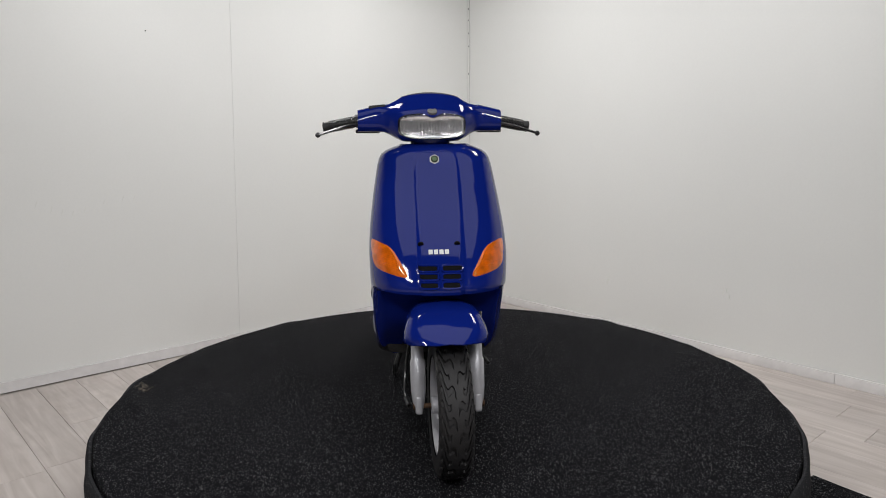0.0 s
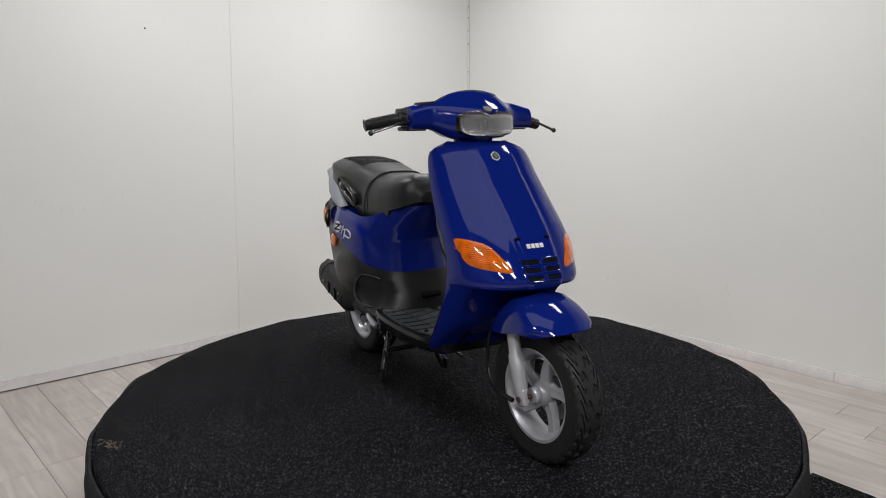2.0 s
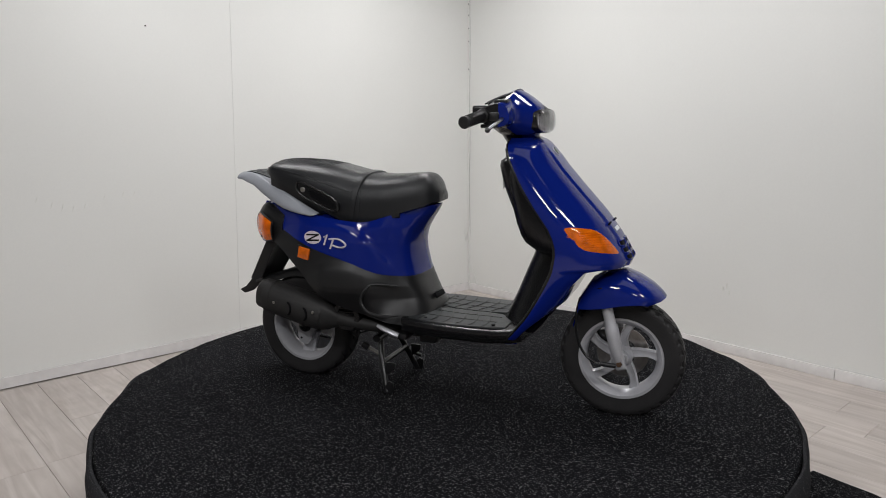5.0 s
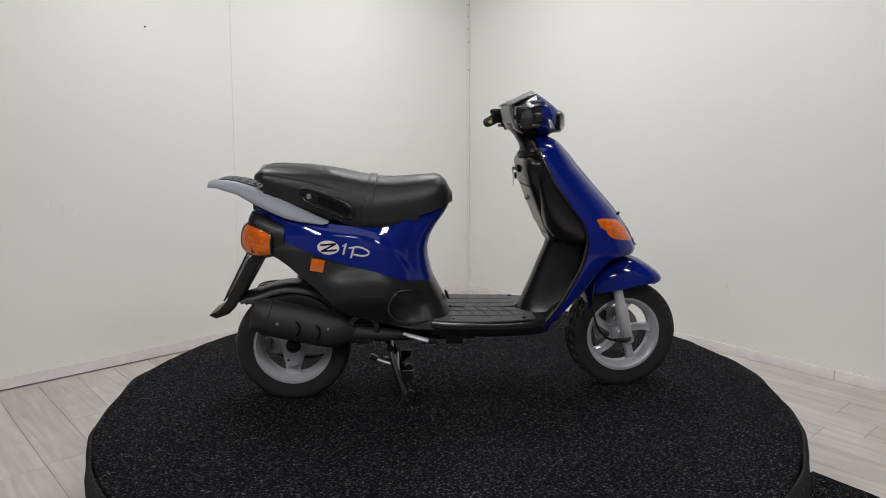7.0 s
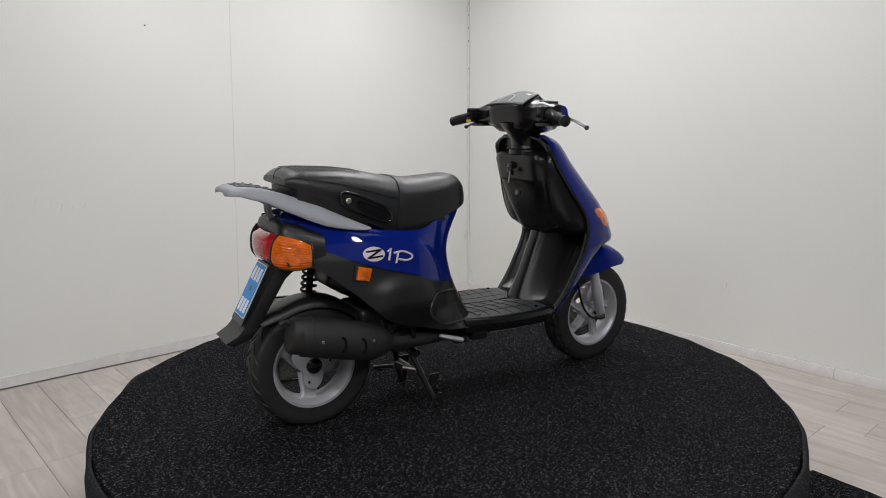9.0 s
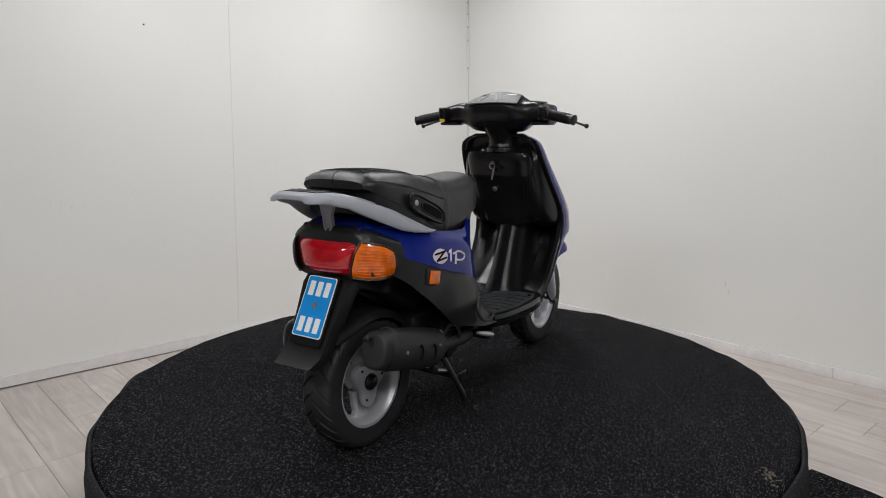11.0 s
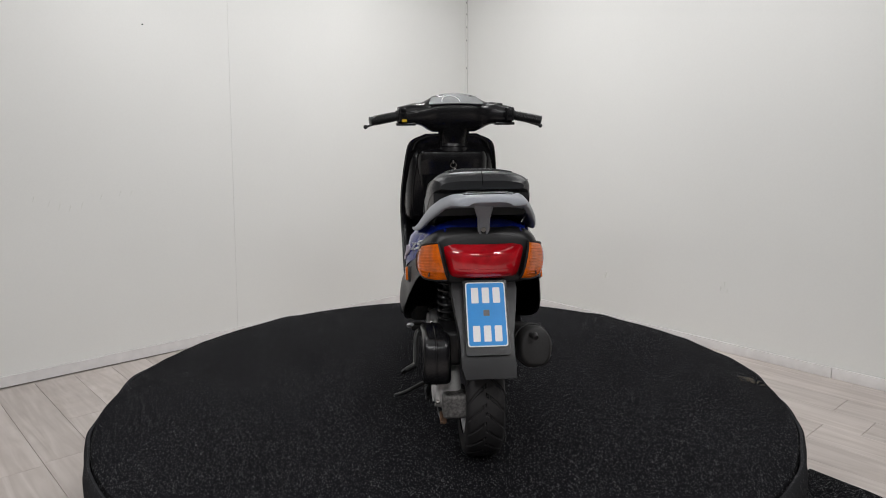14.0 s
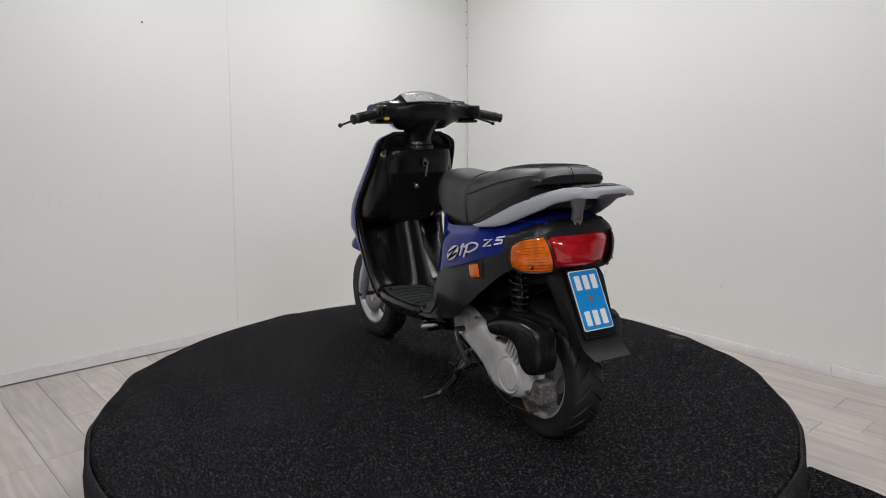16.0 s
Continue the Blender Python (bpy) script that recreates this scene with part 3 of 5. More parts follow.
part("knee_panel", grid(rows), BLACK, scooter, "black plastic knee panel", 45)
for s in (1, -1):
    pad = [(0.80, 0.135), (0.72, 0.148), (0.64, 0.153), (0.585, 0.146), (0.575, 0.128)]
    path = curve([(0.0, y, z) for z, y in pad], 20)
    pts = []
    for p in path:
        xb, w, xin = lerp(p.z, [(a, b) for a, b, c in KP]), lerp(p.z, [(a, c) for a, b, c in KP]), smooth(p.z, SE) + 0.02
        pts.append(Vector((xin - (xin - xb) * max(0.0, 1 - min(1.0, p.y / w) ** 8) ** 0.4, 0.003 + s * p.y, p.z)))
    part("panel_crease", tube(pts, 0.003, 6), BLACK, inner_panel)

# glove box: rounded block behind the shield
GB = [(0.545, 0.345, 0.085), (0.553, 0.340, 0.105), (0.565, 0.336, 0.118), (0.60, 0.318, 0.130), (0.66, 0.291, 0.137), (0.70, 0.275, 0.139), (0.742, 0.259, 0.139),
      (0.7435, 0.2575, 0.1385), (0.745, 0.2575, 0.1385), (0.7465, 0.254, 0.141), (0.79, 0.246, 0.142), (0.815, 0.240, 0.140), (0.832, 0.243, 0.134), (0.842, 0.256, 0.122), (0.846, 0.275, 0.11)]
rows = []
for z, xb, w in GB:
    xin = smooth(z, SE) + 0.012
    row = []
    for k in range(29):
        c = math.cos(math.pi * k / 28)
        e = 7.0
        row.append(Vector((xin - (xin - xb) * max(0.0, 1 - abs(c) ** e) ** (1 / 3.2), w * c, z)))
    rows.append(row)
gb = grid(rows, cap=False)
glove = part("glove_box", gb, BLACK, scooter, "black glove box behind the leg shield", 40)
def glove_x(z, y):
    """The glove box's rear face."""
    xb, w, xin = lerp(z, [(a, b) for a, b, c in GB]), lerp(z, [(a, c) for a, b, c in GB]), smooth(z, SE) + 0.012
    return xin - (xin - xb) * max(0.0, 1 - min(1.0, abs(y) / w) ** 7) ** (1 / 3.2)


lid = [(-0.112, 0.740)] + [(-0.112 + 0.224 * k / 12, 0.740) for k in range(1, 12)] + [(0.112, 0.740), (0.113, 0.70), (0.112, 0.66), (0.106, 0.61), (0.092, 0.578), (0.05, 0.574), (0, 0.573), (-0.05, 0.574), (-0.092, 0.578), (-0.106, 0.61), (-0.112, 0.66), (-0.113, 0.70), (-0.112, 0.740)]
part("lid_joint", tube([Vector((glove_x(z, y), y, z)) for y, z in lid], 0.0016, 6), DARK, glove)
lk = Matrix.Translation((0.274, 0.015, 0.692)) @ Matrix.Rotation(radians(90), 4, "Z") @ Matrix.Rotation(radians(-22), 4, "X")
part("glove_lock", disc_y(-0.004, 0.006, 0.0095, lk, 0.002, 20), STEEL, glove, "small round steel lock")
ig = Matrix.Translation((0.245, 0.0, 0.795)) @ Matrix.Rotation(radians(90), 4, "Z") @ Matrix.Rotation(radians(-12), 4, "X")
part("ignition_lock", disc_y(-0.004, 0.007, 0.014, ig, 0.002, 24), DARK, glove)
part("key_blade", box(0.020, 0.003, 0.012, Matrix.Translation((0.229, 0, 0.795)), 0.001), STEEL, glove)
ring = [Vector((0.224, 0.011 * math.cos(a), 0.783 + 0.011 * math.sin(a))) for a in [2 * math.pi * k / 20 for k in range(21)]]
part("key_ring", tube(ring, 0.0011, 6), STEEL, glove, "steel key ring")
part("key_tag", box(0.006, 0.020, 0.017, Matrix.Translation((0.230, -0.012, 0.771)) @ Matrix.Rotation(radians(30), 4, "X"), 0.002), DARK, glove)
part("spare_key", box(0.002, 0.006, 0.040, Matrix.Translation((0.224, -0.003, 0.752)) @ Matrix.Rotation(radians(12), 4, "X"), 0.0006), STEEL, glove)

# central tunnel
rows = []
for z, xb, w in ((0.275, 0.235, 0.082), (0.30, 0.243, 0.075), (0.32, 0.250, 0.07), (0.39, 0.282, 0.064), (0.46, 0.310, 0.062), (0.52, 0.335, 0.062), (0.565, 0.350, 0.062), (0.58, 0.354, 0.062)):
    xin = smooth(z, SE) + 0.06
    row = []
    for k in range(21):
        c = math.cos(math.pi * k / 20)
        row.append(Vector((xin - (xin - xb) * max(0.0, 1 - abs(c) ** 3.2) ** 0.55, w * c * (1 + 0.35 * (1 - max(0.0, 1 - abs(c) ** 3.2) ** 0.55)), z)))
    rows.append(row)
part("tunnel", grid(rows), BLACK, scooter, "black plastic tunnel down to the footboard", 50)

# footboard
rows = []
for x, w, zt in ((-0.075, 0.19, 0.306), (-0.03, 0.200, 0.303), (0.03, 0.202, 0.300), (0.10, 0.200, 0.297), (0.18, 0.196, 0.295), (0.25, 0.187, 0.294), (0.30, 0.178, 0.297), (0.33, 0.15, 0.300)):
    row = []
    for c, dz in ((-1, -0.022), (-1.005, -0.010), (-0.985, -0.002), (-0.95, 0.0), (-0.5, 0.001), (0, 0.002), (0.5, 0.001), (0.95, 0.0), (0.985, -0.002), (1.005, -0.010), (1, -0.022),
                  (0.97, -0.045), (0.85, -0.052), (0, -0.055), (-0.85, -0.052), (-0.97, -0.045)):
        row.append(Vector((x, w * c, zt + dz)))
    rows.append(row)
foot = part("footboard", grid(rows, wrap=True, cap=True), BLACK, scooter, "black plastic footboard", 45)
mats = []
for s in (1, -1):
    rows = []
    for x, w0, w1 in ((-0.055, 0.045, 0.175), (0.0, 0.02, 0.186), (0.06, 0.004, 0.188), (0.12, 0.004, 0.187), (0.18, 0.004, 0.182), (0.23, 0.012, 0.176), (0.28, 0.085, 0.160)):
        rows.append([Vector((x, s * (w0 + (w1 - w0) * k / 8), lerp(x, [(-0.03, 0.3065), (0.10, 0.3015), (0.30, 0.3005)]))) for k in range(9)])
    mt = part("foot_mat", thick(grid(rows), 0.004), MAT_RUBBER, foot, "grey-black rubber footboard mat")
    for k, x0 in enumerate((-0.025, 0.02, 0.065, 0.11, 0.155, 0.20)):
        pts = []
        for j in range(13):
            v = j / 12
            y = 0.012 + 0.168 * v
            x = x0 + 0.035 * math.sin(v * 2.2) - 0.02
            pts.append(Vector((x, s * y, lerp(x, [(-0.03, 0.3065), (0.10, 0.3015), (0.30, 0.3005)]) + 0.0015)))
        part("mat_groove", tube(pts, 0.0012, 6), BLACK_MATT, mt)
    for v in (0.055, 0.115):
        pts = [Vector((x, s * v, lerp(x, [(-0.03, 0.3065), (0.10, 0.3015), (0.30, 0.3005)]) + 0.0012)) for x in [-0.03 + 0.27 * j / 12 for j in range(13)]]
        part("mat_groove", tube(pts, 0.0008, 6), BLACK_MATT, mt)
    for x in (0.0, 0.24):
        m = Matrix.Translation((x, s * 0.155, 0.3035)) @ Matrix.Rotation(radians(90), 4, "X")
        part("mat_screw", disc_y(-0.002, 0.002, 0.007, m, 0.001, 14), DARK, mt)

# rear body: s runs from the tail to the front, v from the lower line to the seat line
XF = [(0.25, 0.004), (0.303, 0.0), (0.355, -0.02), (0.397, -0.045), (0.432, -0.060), (0.469, -0.069), (0.519, -0.079), (0.559, -0.075), (0.608, -0.049), (0.657, -0.009), (0.68, 0.002)]
ZTOP = [(-0.66, 0.672), (-0.60, 0.672), (-0.549, 0.668), (-0.443, 0.640), (-0.299, 0.622), (-0.209, 0.616), (-0.117, 0.645), (-0.028, 0.670), (0.01, 0.676)]
ZMID = [(-0.66, 0.612), (-0.568, 0.589), (-0.461, 0.545), (-0.373, 0.514), (-0.284, 0.490), (-0.194, 0.461), (-0.121, 0.441), (-0.057, 0.434), (0.01, 0.430)]
ZLOW = [(-0.66, 0.545), (-0.558, 0.530), (-0.52, 0.485), (-0.447, 0.434), (-0.395, 0.372), (-0.342, 0.338), (-0.233, 0.305), (-0.15, 0.285), (-0.067, 0.280), (0.01, 0.283)]
HW = [(-0.66, 0.140), (-0.60, 0.158), (-0.52, 0.178), (-0.44, 0.190), (-0.35, 0.190), (-0.25, 0.184), (-0.17, 0.168), (-0.11, 0.142), (-0.07, 0.120), (0.01, 0.112)]


def ridge(x, z):
    """The blue flank stands proud below a line that sweeps down to the front."""
    line = smooth(x, [(-0.50, 0.640), (-0.38, 0.622), (-0.28, 0.602), (-0.20, 0.572), (-0.14, 0.525), (-0.10, 0.470)], 0.03)
    k = max(0.0, min(1.0, (x + 0.52) / 0.10)) * max(0.0, min(1.0, (-0.06 - x) / 0.06))
    return 0.009 * k / (1 + math.exp((z - line) / 0.005))


def pod(x, z):
    """The lower cowl's long bulge with its firm upper edge."""
    line = smooth(x, [(-0.42, 0.448), (-0.36, 0.470), (-0.28, 0.478), (-0.20, 0.462), (-0.14, 0.436)], 0.03)
    k = max(0.0, min(1.0, (x + 0.45) / 0.10)) * max(0.0, min(1.0, (-0.10 - x) / 0.10))
    return 0.015 * k * k * (3 - 2 * k) / (1 + math.exp((z - line) / 0.009)) * max(0.0, min(1.0, (z - 0.28) / 0.10))


def body_skin(lo, hi, grow=0.0, n=72, rows_v=36, bulge=0.0, sculpt=None):
    rows = []
    for k in range(n + 1):
        # stations: dense at the front
        u = k / n
        xs = -0.655 + 0.655 * (1 - (1 - u) ** 1.7)
        row = []
        for j in range(rows_v + 1):
            v = j / rows_v
            z0, z1 = smooth(xs, lo, 0.03), smooth(xs, hi, 0.03)
            z = z0 + (z1 - z0) * v
            front = smooth(z, XF, 0.02)
            x = xs if xs < -0.25 else -0.25 + (xs + 0.25) * (front + 0.25) / 0.25
            tuck = lerp(z, [(0.30, 0.0), (0.40, 0.012), (0.48, 0.006), (0.55, 0.0), (0.60, -0.012), (0.64, -0.028), (0.68, -0.048)])
            w = smooth(xs, HW, 0.03) + tuck + grow
            if sculpt:
                w += sculpt(xs, z)
            if bulge:
                w += bulge * math.exp(-((xs + 0.32) / 0.13) ** 2) * math.exp(-((z - 0.42) / 0.06) ** 2)
            if z < 0.36:
                w += 0.07 * ((0.36 - z) / 0.08) ** 1.5 * max(0.0, min(1.0, (xs + 0.22) / 0.15))
            # the front rounds over to the middle
            t = max(0.0, (xs + 0.10) / 0.10)
            if t > 0:
                w *= max(0.0, 1 - t ** 3.4) ** (1 / 2.4)
            row.append(Vector((x, w, z)))
        rows.append(row)
    return rows


def both_sides(rows):
    left = rows
    bm = bmesh.new()
    grid(left, bm=bm)
    grid([[Vector((p.x, -p.y, p.z)) for p in r] for r in rows], bm=bm)
    bmesh.ops.remove_doubles(bm, verts=bm.verts, dist=0.0004)
    return bm


blue = body_skin(ZMID, ZTOP, sculpt=ridge)
for s, nm in ((1, "left"), (-1, "right")):
    bm = grid([[Vector((p.x, s * p.y, p.z)) for p in r] for r in blue[:49]])
    part("side_panel", thick(bm, 0.003), BLUE, scooter, "glossy blue side panel under the seat", 50)
bm = both_sides(blue[48:])
part("seat_pillar", bm, BLUE, scooter, "glossy blue front of the seat base", 50)
black = body_skin(ZLOW, ZMID, 0.002, bulge=0.005, sculpt=pod)
for s in (1, -1):
    bm = grid([[Vector((p.x, s * p.y, p.z)) for p in r] for r in black[:49]])
    part("lower_cowl", thick(bm, 0.003), BLACK_MATT, scooter, "matt black lower side cowl", 50)
bm = both_sides(black[48:])
part("front_cowl", bm, BLACK_MATT, scooter, "matt black cowl rising from the footboard", 50)
# The slot is a solid dark box, its black standing for inner shade.
slot = box(0.010, 0.075, 0.020, Matrix.Translation((-0.010, 0, 0.352)) @ Matrix.Rotation(radians(-30), 4, "Y"), 0.008, 3)
part("cowl_slot", slot, DARK, scooter)
# air scoop with a raised lip on each lower cowl
for s in (1, -1):
    lip = curve([(-0.185, s * 0.192, 0.412), (-0.208, s * 0.203, 0.385), (-0.215, s * 0.209, 0.350), (-0.185, s * 0.212, 0.318), (-0.13, s * 0.204, 0.308), (-0.08, s * 0.190, 0.312)], 24)
    part("scoop_lip", tube(lip, [0.003] + [0.0055] * 20 + [0.005, 0.004, 0.003, 0.002], 8), BLACK_MATT, scooter)
    lip = curve([(-0.185, s * 0.192, 0.412), (-0.15, s * 0.181, 0.413), (-0.10, s * 0.158, 0.406)], 16)
    part("scoop_lip", tube(lip, 0.0035, 8), BLACK_MATT, scooter)

# blue deck that closes the tail under the rack
rows = []
for x, w, z in ((-0.652, 0.098, 0.660), (-0.645, 0.108, 0.678), (-0.63, 0.116, 0.690), (-0.58, 0.128, 0.694), (-0.50, 0.140, 0.680), (-0.42, 0.146, 0.652), (-0.36, 0.146, 0.630)):
    rows.append([Vector((x, w * c, z - 0.024 * abs(c) ** 3)) for c in [-1 + k / 10 for k in range(21)]])
part("tail_deck", thick(grid(rows), 0.003), BLUE, scooter, "glossy blue deck of the tail under the rack", 50)

# black floor under the seat, so that the body is closed
part("body_tray", slab([(-0.62, 0.60), (-0.62, 0.655), (-0.44, 0.625), (-0.21, 0.60), (-0.12, 0.60), (-0.2, 0.50), (-0.4, 0.50)], -0.10, 0.10), BLACK_MATT, scooter)

part("inner_fender", box(0.20, 0.15, 0.12, Matrix.Translation((-0.40, 0.0, 0.455)) @ Matrix.Rotation(radians(30), 4, "Y"), 0.03, 3), BLACK_MATT, scooter)

# seat
ST = [(-0.640, 0.792), (-0.628, 0.812), (-0.605, 0.820), (-0.562, 0.8205), (-0.468, 0.816), (-0.374, 0.803), (-0.298, 0.786), (-0.255, 0.777), (-0.183, 0.774), (-0.106, 0.779), (-0.048, 0.783),
      (-0.022, 0.774), (-0.004, 0.748), (0.008, 0.715)]
SL = [(-0.640, 0.778), (-0.621, 0.768), (-0.585, 0.750), (-0.479, 0.705), (-0.372, 0.652), (-0.318, 0.628), (-0.263, 0.619), (-0.208, 0.624), (-0.115, 0.648), (-0.04, 0.669), (0.008, 0.690)]
SH = [(-0.640, 0.115), (-0.62, 0.138), (-0.58, 0.147), (-0.48, 0.151), (-0.36, 0.150), (-0.26, 0.145), (-0.18, 0.138), (-0.10, 0.124), (-0.05, 0.108), (-0.02, 0.090), (0.0, 0.062), (0.008, 0.035)]


def seat_row(x, grow=0.0):
    zt, zl, w = smooth(x, ST, 0.008) + grow, smooth(x, SL, 0.012), smooth(x, SH, 0.008) + grow
    row = []
    for k in range(33):
        a = math.pi * k / 32
        c, s = math.cos(a), math.sin(a)
        cc = math.copysign(abs(c) ** 0.68, c)
        ss = s ** 0.70
        tuck = 1.0 - 0.07 * (1 - ss)
        row.append(Vector((x, w * cc * tuck, zl + (zt - zl) * ss)))
    for k in range(1, 8):
        row.append(Vector((x, -w * 0.93 + 2 * w * 0.93 * k / 8, zl - 0.002)))
    return row


xs_rear = [-0.640, -0.636, -0.628, -0.615, -0.60] + [-0.58 + 0.33 * k / 22 for k in range(23)]
xs_front = [-0.252 + 0.20 * k / 14 for k in range(15)] + [-0.04, -0.03, -0.02, -0.012, -0.004, 0.002, 0.006, 0.008]
seat = part("seat", grid([seat_row(x) for x in xs_rear], wrap=True, cap=True), VINYL, scooter, "padded black vinyl seat with a strap", 50)
part("front_cushion", grid([seat_row(x, -0.0015) for x in xs_front], wrap=True, cap=True), VINYL, seat, sharp=50)
pan = []
for x in [-0.61 + 0.50 * k / 16 for k in range(17)]:
    z, w = smooth(x, SL, 0.012), smooth(x, SH, 0.008) * 0.92
    low = 0.062 if x < -0.40 else 0.02
    pan.append([Vector((x, y, zz)) for y, zz in ((-w, z + 0.02), (w, z + 0.02), (w, z - low * 0.6), (w * 0.9, z - low), (-w * 0.9, z - low), (-w, z - low * 0.6))])
part("seat_pan", grid(pan, wrap=True, cap=True), BLACK_MATT, seat, "black plastic seat pan")
strap = []
for x, g in ((-0.272, 0.0), (-0.270, 0.004), (-0.258, 0.0055), (-0.246, 0.004), (-0.244, 0.0)):
    r = seat_row(x, g)[:33]
    strap.append([Vector((p.x - 0.03 * (1 - (p.z - 0.62) / 0.16), p.y, p.z)) for p in r])
part("seat_strap", grid(strap), VINYL, seat, "stitched black strap across the seat")
for k in range(15):
    x = -0.60 + k * 0.0145
    r = [p for p in seat_row(x, 0.0012) if p.z > smooth(x, ST, 0.008) - 0.022][:33]
    r = [p for p in r if abs(p.y) < 0.095]
    part("seat_rib", tube(r, 0.0011, 6), VINYL, seat)
pipe_path = [seat_row(x, 0.002)[27] for x in [-0.63 + 0.36 * k / 24 for k in range(25)]]
for s in (1, -1):
    part("seat_piping", tube([Vector((p.x, -s * p.y, p.z)) for p in pipe_path], 0.0012, 6), VINYL, seat)
part("seat_seam", tube([(-0.6415, 0, 0.786), (-0.640, 0, 0.797), (-0.632, 0, 0.8125), (-0.615, 0, 0.8195)], 0.0012, 5), DARK, seat)
# grip recess with the seat lock on the right side
gr = []
for k in range(33):
    a = 2 * math.pi * k / 32
    ex, ez = math.copysign(abs(math.cos(a)) ** 0.6, math.cos(a)), math.copysign(abs(math.sin(a)) ** 0.6, math.sin(a))
    x = -0.405 + 0.082 * ex
    z = 0.700 - 0.42 * (x + 0.405) + 0.026 * ez
    gr.append(Vector((x, -0.1530, z)))
part("grip_recess", tube(gr, 0.0045, 8), BLACK, seat, "black plastic grip recess with lock")
bm = slab([(p.x, p.z) for p in gr[:-1]], -0.1535, -0.125, 0.001)
part("recess_plate", bm, BLACK, seat)
gr2 = []
for k in range(33):
    a = 2 * math.pi * k / 32
    ex, ez = math.copysign(abs(math.cos(a)) ** 0.5, math.cos(a)), math.copysign(abs(math.sin(a)) ** 0.5, math.sin(a))
    x = -0.385 + 0.050 * ex
    gr2.append(Vector((x, -0.1550, 0.691 - 0.42 * (x + 0.385) + 0.0145 * ez)))
# Dark plate over the recess in place of the shaded hole.
part("grip_hole", slab([(p.x, p.z) for p in gr2[:-1]], -0.1544, -0.12, 0.001), DARK, seat)
part("grip_rim", tube(gr2, 0.002, 6), BLACK, seat)
m = Matrix.Translation((-0.462, -0.155, 0.723))
part("seat_lock", disc_y(-0.003, 0.006, 0.009, m, 0.002, 20), STEEL, seat, "round steel seat lock")

# rear rack: platform with a rubber pad and two blade arms
rows = []
for x, w, zt, th in ((-0.802, 0.056, 0.776, 0.006), (-0.799, 0.076, 0.780, 0.012), (-0.788, 0.088, 0.784, 0.018), (-0.77, 0.094, 0.786, 0.022), (-0.74, 0.099, 0.786, 0.025), (-0.70, 0.105, 0.779, 0.026),
                     (-0.66, 0.110, 0.768, 0.026), (-0.63, 0.113, 0.758, 0.022)):
    row = []
    for k in range(24):
        a = 2 * math.pi * k / 24
        c, s2 = math.cos(a), math.sin(a)
        row.append(Vector((x, w * math.copysign(abs(c) ** 0.5, c), zt - th / 2 + th / 2 * math.copysign(abs(s2) ** 0.6, s2) - 0.012 * abs(c) ** 3 - 0.012)))
    rows.append(row)
rack = part("rear_rack", grid(rows, wrap=True, cap=True), RACK_GREY, scooter, "grey painted rear luggage rack", 50)
pad = bmesh.new()
rows = [[Vector((x, w * c, z - 0.0095 - 0.002 * abs(c) ** 3)) for c in (-1, -0.6, 0, 0.6, 1)] for x, w, z in ((-0.765, 0.058, 0.786), (-0.74, 0.066, 0.787), (-0.70, 0.070, 0.7805), (-0.66, 0.074, 0.769), (-0.64, 0.074, 0.763))]
part("rack_pad", thick(grid(rows), 0.003), MAT_RUBBER, rack, "black rubber pad")
for k in range(5):
    x = -0.752 + k * 0.024
    z = lerp(x, [(-0.765, 0.790), (-0.74, 0.791), (-0.70, 0.7845), (-0.66, 0.773), (-0.64, 0.767)])
    pts = [Vector((x + 0.008 * math.sin(j * 1.1), -0.05 + 0.10 * j / 8, z - 0.0135)) for j in range(9)]
    part("pad_rib", tube(pts, 0.0012, 5), MAT_RUBBER, rack)
ARM = [(-0.794, 0.058, 0.769, 0.758), (-0.775, 0.074, 0.774, 0.750), (-0.74, 0.086, 0.774, 0.738), (-0.70, 0.098, 0.768, 0.728), (-0.646, 0.120, 0.752, 0.700), (-0.593, 0.138, 0.731, 0.676), (-0.54, 0.149, 0.708, 0.654), (-0.49, 0.156, 0.684, 0.642), (-0.447, 0.161, 0.664, 0.636), (-0.42, 0.164, 0.651, 0.634), (-0.402, 0.165, 0.643, 0.638)]
for s in (1, -1):
    rows = []
    for x, y, zt, zb in ARM:
        row = []
        for k in range(14):
            a = 2 * math.pi * k / 14
            c, s2 = math.cos(a), math.sin(a)
            row.append(Vector((x, s * (y - 0.012 * s2 + 0.011 * c), (zt + zb) / 2 + (zt - zb) / 2 * s2)))
        rows.append(row)
    part("rack_arm", grid(rows, wrap=True, cap=True), RACK_GREY, rack, sharp=60)
br = bmesh.new()
rows = []
for z, w, x, t in ((0.758, 0.032, -0.663, 0.006), (0.735, 0.026, -0.663, 0.006), (0.70, 0.015, -0.661, 0.006), (0.675, 0.0135, -0.657, 0.006), (0.663, 0.012, -0.655, 0.006), (0.655, 0.007, -0.654, 0.005)):
    rows.append([Vector((x - t, -w, z)), Vector((x - t, 0, z)), Vector((x - t, w, z)), Vector((x + t, w, z)), Vector((x + t, 0, z)), Vector((x + t, -w, z))])
part("rack_bracket", grid(rows, wrap=True, cap=True), RACK_GREY, rack)
for s in (1, -1):
    part("bracket_rib", tube([(-0.668, s * 0.030, 0.758), (-0.667, s * 0.014, 0.70), (-0.664, s * 0.0125, 0.668), (-0.663, s * 0.006, 0.655)], 0.0035, 6), RACK_GREY, rack)
m = Matrix.Translation((-0.663, 0, 0.669)) @ Matrix.Rotation(radians(90), 4, "Z")
